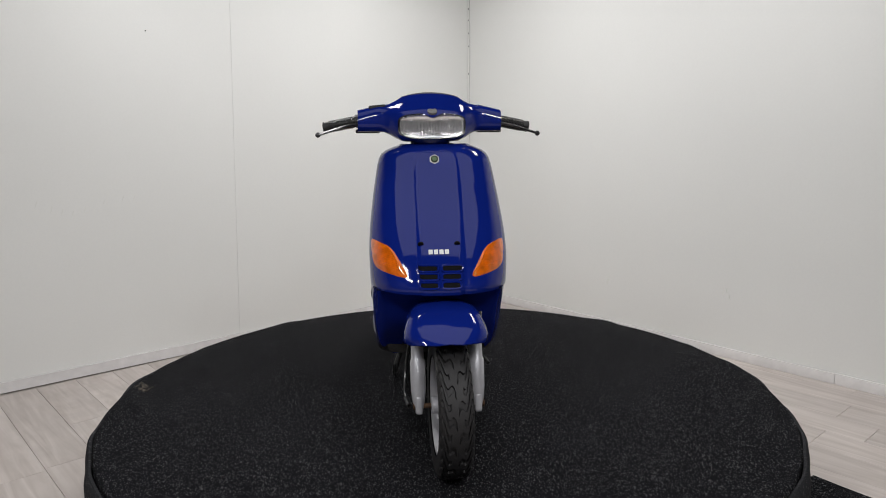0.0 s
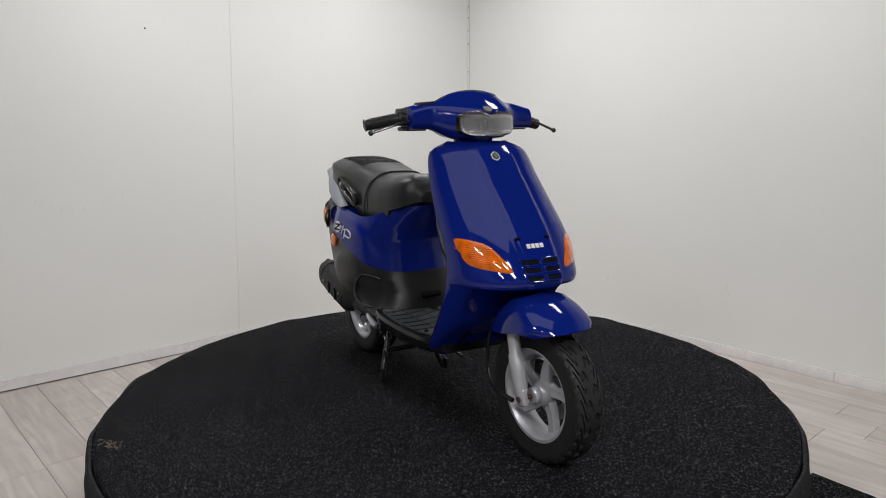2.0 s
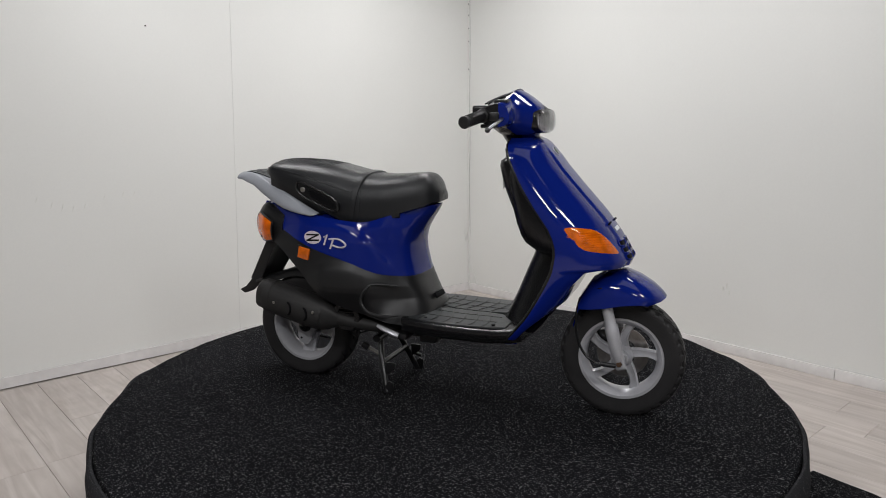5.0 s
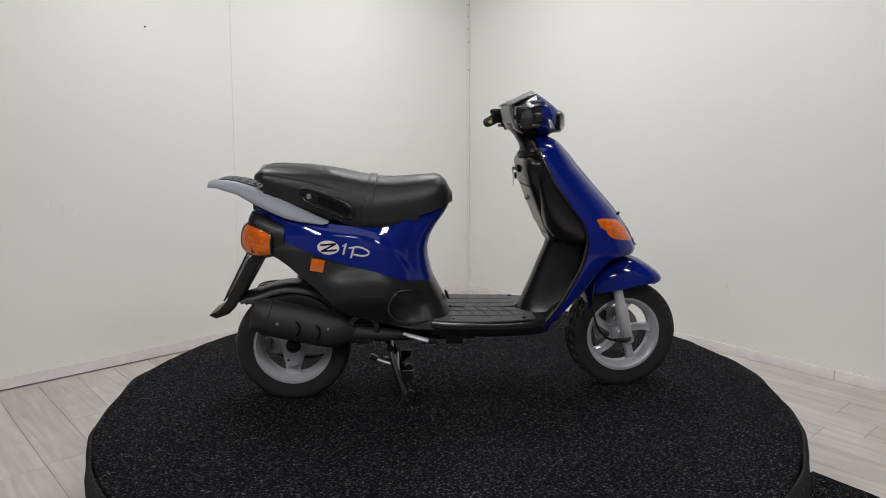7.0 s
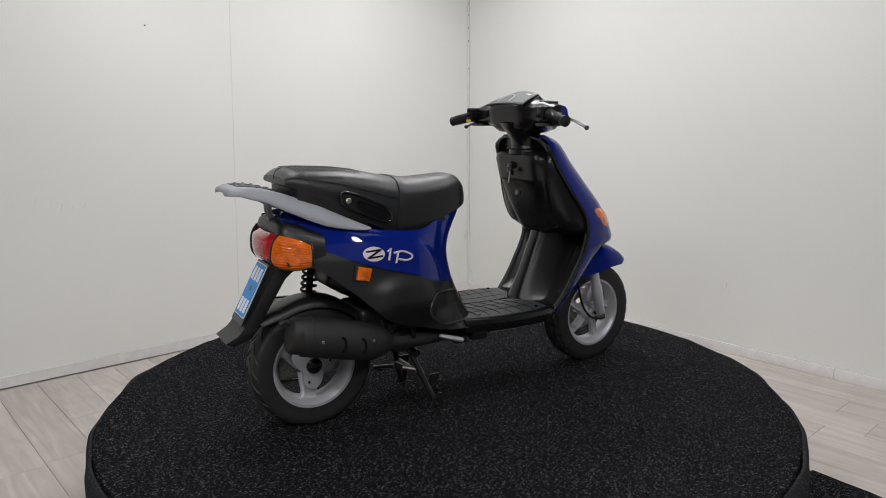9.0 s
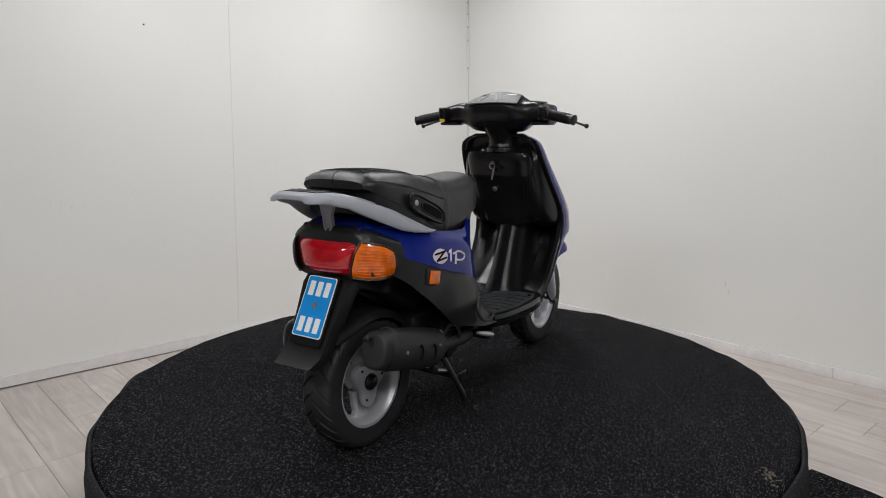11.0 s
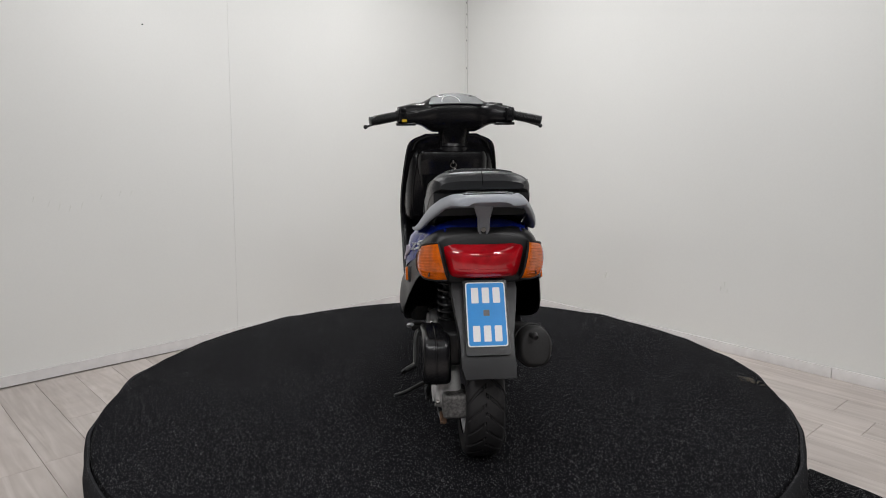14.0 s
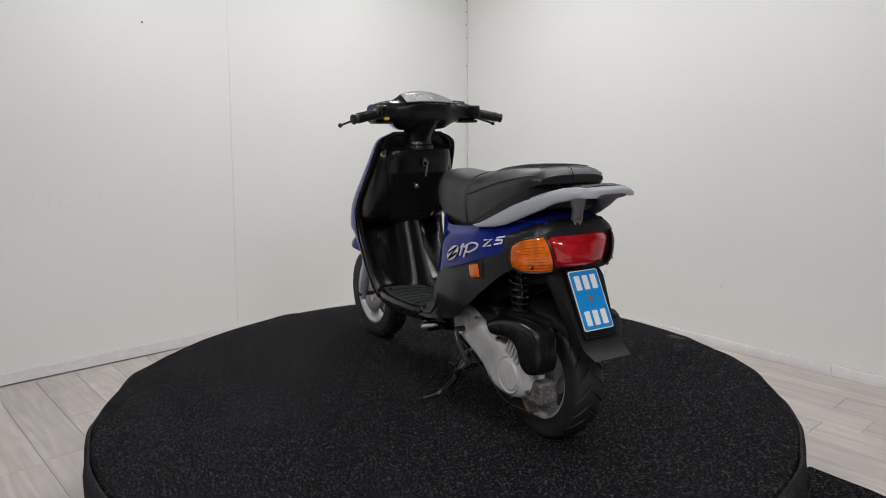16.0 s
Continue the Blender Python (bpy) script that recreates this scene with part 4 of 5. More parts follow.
part("bracket_bolt", disc_y(-0.003, 0.004, 0.0065, m, 0.001, 12), STEEL, rack)

# tail: cowl, lamp and indicators
rows = []
for x, w, z0, z1 in ((-0.545, 0.170, 0.535, 0.640), (-0.580, 0.164, 0.522, 0.655), (-0.61, 0.156, 0.517, 0.668), (-0.64, 0.145, 0.517, 0.676), (-0.660, 0.138, 0.522, 0.668), (-0.668, 0.122, 0.530, 0.655)):
    row = []
    for k in range(36):
        a = 2 * math.pi * k / 36
        c, s2 = math.cos(a), math.sin(a)
        row.append(Vector((x, w * math.copysign(abs(c) ** 0.42, c) * (1 - 0.10 * max(0.0, s2)), (z0 + z1) / 2 + (z1 - z0) / 2 * math.copysign(abs(s2) ** 0.42, s2))))
    rows.append(row)
tail = part("tail_cowl", grid(rows, wrap=True, cap=True), BLACK_MATT, scooter, "matt black tail cowl round the lamps", 50)


def tail_x(y):
    return -0.690 + 1.6 * abs(y) ** 2


def tail_lens(y0, y1, zt0, zt1, zb0, zb1, proud, n=16, m=8):
    rows = []
    for i in range(n + 1):
        u = i / n
        y = y0 + (y1 - y0) * u
        zt, zb = zt0 + (zt1 - zt0) * u, zb0 + (zb1 - zb0) * u
        rows.append([])
        for j in range(m + 1):
            v = j / m
            dome = max(0.0, (1 - abs(2 * u - 1) ** 5) * (1 - abs(2 * v - 1) ** 3)) ** 0.5
            rows[-1].append(Vector((tail_x(y) + 0.012 - proud * dome, y * (0.80 + 0.20 * v ** 0.8), zb + (zt - zb) * v)))
    return grid(rows)


lamp = part("tail_lamp", tail_lens(-0.116, 0.116, 0.632, 0.632, 0.540, 0.540, 0.030), RED, scooter, "wide red tail lamp lens", 60)
for z in (0.606, 0.594, 0.582, 0.570):
    part("lens_rib", tube([(tail_x(y) - 0.0168 + 0.6 * y * y, y, z) for y in [-0.07 + 0.14 * k / 16 for k in range(17)]], 0.0009, 5), RED, lamp)
for s in (1, -1):
    ind = []
    for i in range(13):
        u = i / 12
        # from beside the lamp round to the flank
        y = 0.120 + (0.158 - 0.120) * min(1.0, u * 1.5) ** 0.8 + 0.016 * max(0.0, u - 0.4)
        x = -0.672 + 0.085 * u ** 1.35
        zt, zb = 0.636 - 0.010 * u - 0.022 * u ** 3, 0.538 - 0.008 * math.sin(math.pi * u) + 0.002 * u
        ind.append([Vector((x - 0.014 * (1 - u) ** 2 * (1 - v / 8) - 0.018 * (1 - abs(2 * v / 8 - 1) ** 3) * (1 - u) + 0.006 * (1 - u), s * (y * (1 - 0.20 * (1 - u) ** 2 * (1 - (v / 8) ** 0.8)) + 0.009 * (1 - abs(2 * v / 8 - 1) ** 2.5) * min(1, u * 1.5)), zb + (zt - zb) * v / 8)) for v in range(9)])
    lens = part("indicator", grid(ind), AMBER, scooter, "amber rear indicator lens wrapping the corner", 60)
    for v in range(1, 12):
        k = v / 12 * 8
        pts = []
        for r in ind[1:-1]:
            j = int(k)
            p = r[j].lerp(r[min(8, j + 1)], k - j)
            pts.append(p + Vector((-0.0005, s * 0.0006, 0)))
        part("lens_rib", tube(pts, 0.0010, 5), AMBER, lens)
    frame_pts = [ind[k][8] for k in range(13)] + [ind[12][j] for j in range(7, -1, -1)] + [ind[k][0] for k in range(11, -1, -1)] + [ind[0][j] for j in range(1, 9)]
    part("lens_frame", tube(frame_pts, 0.0032, 6), BLACK_MATT, lens)
    # side reflectors
    rf = box(0.043, 0.012, 0.040, Matrix.Translation((-0.439, s * 0.199, 0.506)) @ Matrix.Rotation(radians(12), 4, "Y"), 0.003)
    part("side_reflector", rf, AMBER, scooter, "square amber side reflector")
    part("reflector_base", box(0.053, 0.012, 0.048, Matrix.Translation((-0.443, s * 0.192, 0.506)) @ Matrix.Rotation(radians(12), 4, "Y"), 0.003), BLACK_MATT, scooter)

# plate carrier and plate
rows = []
for x, w, z, t in ((-0.600, 0.078, 0.535, 0.02), (-0.650, 0.089, 0.525, 0.012), (-0.672, 0.090, 0.505, 0.010), (-0.700, 0.083, 0.455, 0.010), (-0.735, 0.073, 0.395, 0.010), (-0.758, 0.072, 0.355, 0.010), (-0.782, 0.073, 0.330, 0.009), (-0.822, 0.066, 0.312, 0.004)):
    row = []
    for c, q in ((-1, 0.0), (-0.97, 1), (-0.6, 1.0), (0, 1.1), (0.6, 1.0), (0.97, 1), (1, 0), (0.96, -1), (0, -1), (-0.96, -1)):
        dep = 0.018 if abs(c) > 0.9 and q <= 0 else 0
        row.append(Vector((x - t * 0.86 * q + dep, w * c, z + t * 0.3 * q - dep * 0.5)))
    rows.append(row)
carrier = part("plate_carrier", grid(rows, wrap=True, cap=True), BLACK_MATT, scooter, "matt black plate carrier and rear flap", 45)
PT = Vector((-0.7180, 0, 0.450))
pm = Matrix.Translation(PT) @ Matrix.Rotation(radians(28.0), 4, "Y")


def plate_round(w, h, r, n=6):
    pts = []
    for cy, cz, a0 in ((w - r, h - r, 0), (-w + r, h - r, 90), (-w + r, -h + r, 180), (w - r, -h + r, 270)):
        for k in range(n + 1):
            a = radians(a0 + 90 * k / n)
            pts.append((cy + r * math.cos(a), cz + r * math.sin(a)))
    return pts


bk = poly_prism(plate_round(0.058, 0.100, 0.006), -0.004, pm @ Matrix.Translation((-0.006, 0, -0.008)))
part("plate_frame", bk, BLACK, carrier)
plate = part("number_plate", poly_prism(plate_round(0.0525, 0.086, 0.007), -0.002, pm @ Matrix.Translation((-0.010, 0, 0))), WHITE, carrier, "small blue moped plate with white bars")
part("plate_field", poly_prism(plate_round(0.0495, 0.083, 0.006), -0.0012, pm @ Matrix.Translation((-0.0116, 0, 0))), PLATE, plate)
part("plate_seal", poly_prism(plate_round(0.008, 0.008, 0.001), -0.001, pm @ Matrix.Translation((-0.0126, 0, 0.003))), GREY_SPOT, plate)
for zc in (0.050, -0.052):
    for k in range(3):
        yc = 0.0285 - k * 0.0285
        part("plate_bar", poly_prism(plate_round(0.0095, 0.021, 0.002, 2), -0.001, pm @ Matrix.Translation((-0.0126, yc, zc))), WHITE, plate)


# ---- wheels ----
def tyre(width, radius, rim_r, road):
    """A tyre round the y axis; its tread grooves run along the mesh lines, which slant with them."""
    h, n, pitch = width / 2, 576, 24 if road else 16
    prof = []
    for k in range(73):
        a = -1 + 2 * k / 72
        y = max(-h, min(h, h * math.sin(a * math.pi / 2 * 1.18)))
        prof.append((y, rim_r + (radius - rim_r) * max(0.0, 1 - abs(a) ** 3.0) ** 0.62, a))
    step = n // pitch
    rows = []
    for i in range(n):
        row = []
        for y, r, a in prof:
            b = abs(a)
            q = min(b, 0.80)
            slant = q * 1.5 if road else 1.45 * q + 0.17 * math.sin(q * 15.5)
            ph = ((i + (step // 2 if a > 0 else 0)) % step) / step
            g = 0.0
            if road:
                if ph < 0.17 and 0.10 < b < 0.74:
                    g = 0.005
                elif ph < 0.20 and b < 0.05:
                    g = 0.004
            elif 0.05 < b < 0.80 and ph < 0.25:
                g = 0.0075 * min(1.0, (0.84 - b) / 0.34)
            elif 0.22 < b < 0.76 and 0.50 < ph < 0.70:
                g = 0.0065 * min(1.0, (0.84 - b) / 0.34)
            th = 2 * math.pi * (i / n + slant / pitch)
            row.append(Vector(((r - g) * math.cos(th), y, (r - g) * math.sin(th))))
        rows.append(row)
    return grid(rows, wrap_rows=True)


def wheel(name, radius, width, rim_r, m, spokes, label):
    rim_prof = [(-width * 0.40, rim_r + 0.001), (-width * 0.41, rim_r + 0.004), (-width * 0.44, rim_r + 0.003), (-width * 0.44, rim_r - 0.006), (-width * 0.36, rim_r - 0.013), (-width * 0.25, rim_r - 0.020), (0, rim_r - 0.023),
                (width * 0.25, rim_r - 0.020), (width * 0.36, rim_r - 0.013), (width * 0.44, rim_r - 0.006), (width * 0.44, rim_r + 0.003), (width * 0.41, rim_r + 0.004), (width * 0.40, rim_r + 0.001), (0, rim_r - 0.016)]
    bm = lathe(rim_prof, 72)
    bmesh.ops.remove_doubles(bm, verts=bm.verts, dist=0.00005)
    # broad spokes: five curved ones, or three straight ones
    for k in range(spokes):
        a0 = radians(90 + 360 / spokes * k) if spokes == 5 else radians(-95 + 120 * k)
        rows = []
        for j in range(9):
            u = j / 8
            r = 0.030 + (rim_r - 0.016 - 0.030) * u
            a = a0 - (0.26 * u ** 1.3 if spokes == 5 else 0)
            wd = 0.016 - 0.004 * u + 0.006 * max(0, u - 0.7) / 0.3 if spokes == 5 else 0.040 - 0.020 * u + 0.012 * max(0, u - 0.75) / 0.25
            c = Vector((r * math.cos(a), 0.004 * (1 - u), r * math.sin(a)))
            tan = Vector((-math.sin(a), 0, math.cos(a)))
            rows.append([c + tan * wd * p + Vector((0, q, 0)) for p, q in ((-1, -0.006), (-0.75, -0.013), (0, -0.010), (0.75, -0.013), (1, -0.006), (1, 0.006), (0.75, 0.013), (-0.75, 0.013), (-1, 0.006))])
        grid(rows, wrap=True, cap=True, bm=bm)
    lathe([(-0.030, 0.0005), (-0.030, 0.026), (-0.026, 0.030), (-0.014, 0.036), (0.014, 0.036), (0.026, 0.030), (0.030, 0.026), (0.030, 0.0005)], 32, bm)
    w = part(name, bm, SILVER, scooter, label, 40, at=m)
    part("tyre", tyre(width, radius, rim_r + 0.002, spokes == 3), RUBBER, w, "black rubber tyre with cut tread", 30)
    for s in (1, -1):
        ringb = bmesh.new()
        tube([Vector(((rim_r + 0.013) * math.cos(t), s * width * 0.452, (rim_r + 0.013) * math.sin(t))) for t in [2 * math.pi * k / 60 for k in range(61)]], 0.0012, 5, ringb)
        part("bead_line", ringb, RUBBER, w)
    return w


FR = STEER @ Matrix.Translation((0.629, 0.012, 0.192))
fw = wheel("front_wheel", 0.200, 0.090, 0.134, FR, 5, "silver five-spoke front wheel")
disc = lathe([(0.034, 0.045), (0.034, 0.085), (0.038, 0.085), (0.038, 0.045)], 48)
part("brake_disc", disc, BRAKE, fw, "steel brake disc")
cal = box(0.05, 0.03, 0.045, Matrix.Translation((-0.062, 0.045, 0.05)), 0.008)
part("brake_caliper", cal, BLACK_METAL, fw)
dotm = Matrix.Translation((0.013, -0.0415, -0.163))
part("tyre_mark", disc_y(-0.0015, 0.001, 0.0055, dotm, 0.0005, 16), GREY_SPOT, fw)
part("axle_nut", disc_y(-0.100, -0.088, 0.010, None, 0.002, 6), RUST, fw, "rusty front axle nut")
part("axle_spacer", disc_y(-0.088, -0.03, 0.007, None, 0.001, 12), RUST, fw)
part("axle_nut", disc_y(0.03, 0.10, 0.009, None, 0.002, 6), RUST, fw, "rusty front axle nut")
part("hub_drive", disc_y(-0.05, -0.028, 0.024, None, 0.004, 24), SILVER, fw)

rw = wheel("rear_wheel", 0.199, 0.104, 0.134, pose(-0.551, 0.0, 0.190), 3, "silver rear wheel with a black hub cap")
hubcap = lathe([(-0.058, 0.0005), (-0.056, 0.012), (-0.050, 0.023), (-0.044, 0.026), (-0.030, 0.026)], 32)
part("hub_cap", hubcap, BLACK, rw, "black round hub cap")
plate5 = bmesh.new()
pts = []
for k in range(40):
    a = 2 * math.pi * k / 40
    r = 0.060 + 0.018 * math.cos(3 * (a - radians(-95)))
    pts.append((r * math.cos(a), r * math.sin(a)))
part("hub_plate", slab(pts, -0.040, -0.022, 0.004), SILVER, rw, "silver cast hub plate")
for k in range(3):
    a = radians(10 + 120 * k)
    part("hub_bolt", disc_y(-0.043, -0.038, 0.004, Matrix.Translation((0.055 * math.cos(a), 0, 0.055 * math.sin(a))), 0.001, 10), DARK, rw)

# fork
fork = None
for s, y in ((-1, -0.072), (1, 0.093)):
    up = tube([STEER @ Vector(p) for p in ((0.570, y, 0.44), (0.586, y, 0.385))], 0.0165, 20)
    pa, pb = Vector((0.572, y, 0.42)), Vector((0.632, y, 0.178))
    lower = []
    for u, r in ((0, 0.0175), (0.3, 0.0175), (0.42, 0.018), (0.45, 0.0215), (0.75, 0.021), (0.86, 0.018), (0.96, 0.014), (1.0, 0.008)):
        lower.append((pa.lerp(pb, u), r))
    leg = part("fork_leg", tube([STEER @ p for p, r in lower], [r for p, r in lower], 24), SILVER, scooter, "grey painted fork leg", 40)
    part("dust_boot", tube([STEER @ pa.lerp(pb, u) for u in (-0.08, 0.0, 0.05)], [0.021, 0.021, 0.0195], 20), BLACK, leg)
    lug = box(0.034, 0.020, 0.052, STEER @ Matrix.Translation((0.630, y, 0.196)) @ Matrix.Rotation(radians(-14), 4, "Y"), 0.008, 3)
    part("axle_lug", lug, SILVER, leg)
# speedometer cable
cab = curve([(0.50, -0.075, 0.40), (0.49, -0.088, 0.33), (0.505, -0.10, 0.25), (0.545, -0.105, 0.203), (0.595, -0.10, 0.192), (0.62, -0.098, 0.19)], 24)
cable = part("speedometer_cable", tube([STEER @ p for p in cab], 0.0042, 8), BLACK, scooter, "black speedometer cable")
part("cable_sleeve", tube([STEER @ p for p in cab[-8:]], 0.0075, 10), BLACK_MATT, cable)

# front mudguard
rows = []
MG = [(0.49, 0.325, 0.085), (0.505, 0.40, 0.088), (0.54, 0.452, 0.096), (0.59, 0.482, 0.106), (0.64, 0.484, 0.110), (0.69, 0.464, 0.114), (0.73, 0.440, 0.113), (0.755, 0.420, 0.107), (0.768, 0.405, 0.095)]
for x, z, w in MG:
    x -= 0.007
    row = []
    drop = lerp(x, [(0.49, 0.02), (0.52, 0.075), (0.57, 0.105), (0.62, 0.100), (0.69, 0.064), (0.74, 0.030), (0.768, 0.006)])
    for k in range(25):
        c = -1 + 2 * k / 24
        row.append(Vector((x - 0.055 * c * c * max(0.0, (x - 0.62) / 0.15), w * math.sin(c * math.pi / 2) * (0.9 + 0.1 * abs(c)), z - drop * abs(c) ** 3.4 + 0.003 * max(0, 1 - abs(c) * 4))))
    rows.append([STEER @ p for p in row])
rows = rows + [[p + Vector((-0.002, 0, -0.003)) for p in r] for r in rows[::-1]]
part("front_mudguard", grid(rows, wrap_rows=True), BLUE, scooter, "glossy blue front mudguard", 50)

# rear mudguard and shock
rows = []
for k in range(22):
    a = radians(20 + (136 - 20) * k / 21)
    r = 0.218 + 0.030 * max(0, (k - 17) / 4) ** 1.6
    row = []
    for j in range(13):
        c = -1 + 2 * j / 12
        row.append(Vector((-0.551 + (r - 0.020 * abs(c) ** 3) * math.cos(a), 0.066 * math.sin(c * math.pi / 2), 0.198 + (r - 0.030 * abs(c) ** 3) * math.sin(a))))
    rows.append(row)
part("rear_mudguard", thick(grid(rows), 0.003), BLACK_MATT, scooter, "matt black inner rear mudguard", 50)
shock = part("shock_absorber", tube([(-0.50, 0.088, 0.52), (-0.535, 0.088, 0.25)], 0.012, 12), BLACK_METAL, scooter, "rear shock absorber with black coil spring")
coil = []
for k in range(8 * 14 + 1):
    a = 2 * math.pi * k / 14
    u = k / (8 * 14)
    coil.append(Vector((-0.503 - 0.025 * u + 0.024 * math.cos(a), 0.088 + 0.024 * math.sin(a), 0.50 - 0.16 * u)))
part("coil_spring", tube(coil, 0.0048, 6), BLACK_METAL, shock)

# exhaust on the right
MU = [(-0.662, 0.336, 0.040), (-0.660, 0.336, 0.047), (-0.652, 0.335, 0.0525), (-0.60, 0.325, 0.056), (-0.50, 0.301, 0.057), (-0.42, 0.282, 0.056), (-0.385, 0.274, 0.054), (-0.365, 0.270, 0.046), (-0.345, 0.266, 0.034), (-0.33, 0.263, 0.026)]
rows = []
for x, z, r in MU:
    row = []
    for k in range(32):
        a = 2 * math.pi * k / 32
        c, s2 = math.cos(a), math.sin(a)
        p = 0.8
        row.append(Vector((x + 0.24 * r * s2, -0.147 + r * math.copysign(abs(c) ** p, c) * 0.86, z + r * math.copysign(abs(s2) ** p, s2))))
    rows.append(row)
muffler = part("muffler", grid(rows, wrap=True, cap=True), EXHAUST, scooter, "matt black exhaust muffler", 45)
shield = []
for x, z, r in [(-0.632, 0.329, 0.0575), (-0.625, 0.327, 0.060), (-0.55, 0.309, 0.061), (-0.47, 0.290, 0.061), (-0.40, 0.275, 0.060), (-0.392, 0.273, 0.057)]:
    row = []
    for k in range(13):
        a = radians(-62 + 124 * k / 12)
        row.append(Vector((x + 0.2 * r * math.sin(a), -0.147 - 0.88 * r * math.cos(a), z + r * math.sin(a))))
    shield.append(row)
guard = part("heat_shield", thick(grid(shield), 0.003), EXHAUST, muffler, "black pressed heat shield", 45)
for x, z in ((-0.520, 0.300), (-0.455, 0.285)):
    cres = [Vector((x + 0.016 * math.cos(a), -0.2030, z + 0.024 * math.sin(a))) for a in [radians(-80 + 160 * k / 12) for k in range(13)]]
    # Crescent slots as dark beads; the black stands for their shade.
    part("shield_slot", tube(cres, [0.001] + [0.0035] * 11 + [0.001], 8), DARK, guard)
for x, z in ((-0.575, 0.316), (-0.413, 0.294)):
    part("shield_screw", disc_y(-0.2035, -0.198, 0.005, Matrix.Translation((x, 0, z)), 0.001, 12), STEEL, guard)
band = bmesh.new()
tube([Vector((-0.606 + 0.24 * 0.058 * math.sin(a), -0.147 - 0.051 * math.cos(a), 0.326 + 0.0585 * math.sin(a))) for a in [2 * math.pi * k / 36 for k in range(37)]], 0.0035, 6, band)
part("muffler_band", band, EXHAUST, muffler)
part("tail_pipe", tube([(-0.655, -0.135, 0.372), (-0.675, -0.14, 0.378), (-0.685, -0.142, 0.372)], 0.008, 10), EXHAUST, muffler)
part("exhaust_pipe", tube(curve([(-0.34, -0.140, 0.265), (-0.28, -0.142, 0.258), (-0.20, -0.140, 0.252), (-0.14, -0.12, 0.246), (-0.10, -0.06, 0.245)], 20), [0.032 - 0.012 * min(1.0, k / 11) for k in range(21)], 16), EXHAUST, muffler)

# engine: fan cowl on the right, drive casing on the left
eng = part("engine_block", box(0.30, 0.20, 0.13, Matrix.Translation((-0.26, 0.0, 0.30)), 0.02, 3), BLACK_MATT, scooter, "dark engine block under the seat")
fan = bmesh.new()
lathe([(-0.165, 0.035), (-0.165, 0.052), (-0.155, 0.058), (-0.10, 0.062)], 32, fan, Matrix.Translation((-0.300, 0, 0.283)))
part("fan_cover", fan, BLACK, eng, "round black fan cover")
for k in range(7):
    z = 0.283 - 0.036 + k * 0.012
    hw = math.sqrt(max(0.0, 0.045 ** 2 - (z - 0.283) ** 2))
    part("fan_slat", box(2 * hw, 0.004, 0.004, Matrix.Translation((-0.300, -0.158, z)), 0.001, 1), BLACK, eng)
part("fan_back", disc_y(-0.152, -0.148, 0.05, Matrix.Translation((-0.300, 0, 0.283)), 0.001), DARK, eng)
CASE = [(-0.275, 0.345), (-0.23, 0.340), (-0.195, 0.315), (-0.190, 0.285), (-0.205, 0.255), (-0.235, 0.232), (-0.30, 0.205), (-0.365, 0.174), (-0.405, 0.138), (-0.455, 0.119), (-0.535, 0.120),
        (-0.585, 0.142), (-0.612, 0.180), (-0.612, 0.215), (-0.59, 0.245), (-0.55, 0.262), (-0.49, 0.275), (-0.42, 0.292), (-0.34, 0.320)]
cs2 = curve([(x, 0, z) for x, z in CASE + CASE[:1]], 72)[:-1]
case = part("drive_casing", slab([(p.x, p.z) for p in cs2], 0.055, 0.126, 0.026, 5), ENGINE, scooter, "pale grey cast drive casing", 40)
for (x, z, r) in ((-0.245, 0.288, 0.040), (-0.520, 0.192, 0.056)):
    part("casing_boss", disc_y(0.12, 0.134, r, Matrix.Translation((x, 0, z)), 0.012, 40), ENGINE, case)
part("casing_mark", box(0.035, 0.002, 0.010, Matrix.Translation((-0.50, 0.132, 0.20)) @ Matrix.Rotation(radians(22), 4, "Y"), 0.0008), STEEL, case)
for x, z in ((-0.21, 0.330), (-0.33, 0.322), (-0.45, 0.285), (-0.58, 0.247), (-0.606, 0.165), (-0.53, 0.126), (-0.42, 0.152), (-0.30, 0.207), (-0.20, 0.262)):
    part("casing_bolt", disc_y(0.116, 0.127, 0.006, Matrix.Translation((x, 0, z)), 0.001, 8), STEEL, case)
gear = box(0.10, 0.07, 0.07, Matrix.Translation((-0.60, 0.075, 0.165)), 0.012, 3)
part("gear_housing", gear, DIRTY_METAL, case, "dirty oily gear housing")
part("brake_lever", tube([(-0.62, 0.10, 0.15), (-0.635, 0.105, 0.115), (-0.60, 0.11, 0.10), (-0.575, 0.11, 0.12)], 0.006, 8), RUST, case)
part("brake_cable", tube(curve([(-0.60, 0.11, 0.10), (-0.50, 0.115, 0.095), (-0.40, 0.11, 0.13), (-0.25, 0.10, 0.19), (-0.10, 0.09, 0.235)], 20), 0.004, 8), BLACK, case)
FIL = [(-0.44, 0.343), (-0.49, 0.366), (-0.56, 0.381), (-0.64, 0.384), (-0.69, 0.370), (-0.705, 0.32), (-0.70, 0.265), (-0.68, 0.246), (-0.645, 0.240), (-0.615, 0.262), (-0.60, 0.300), (-0.57, 0.318), (-0.52, 0.316), (-0.465, 0.312)]
fl = curve([(x, 0, z) for x, z in FIL + FIL[:1]], 56)[:-1]
filt = part("air_filter_box", slab([(p.x, p.z) for p in fl], 0.090, 0.166, 0.018, 4), BLACK, scooter, "glossy black air filter box", 45)
part("filter_back", box(0.16, 0.06, 0.10, Matrix.Translation((-0.57, 0.085, 0.335)), 0.015, 3), BLACK_MATT, filt)
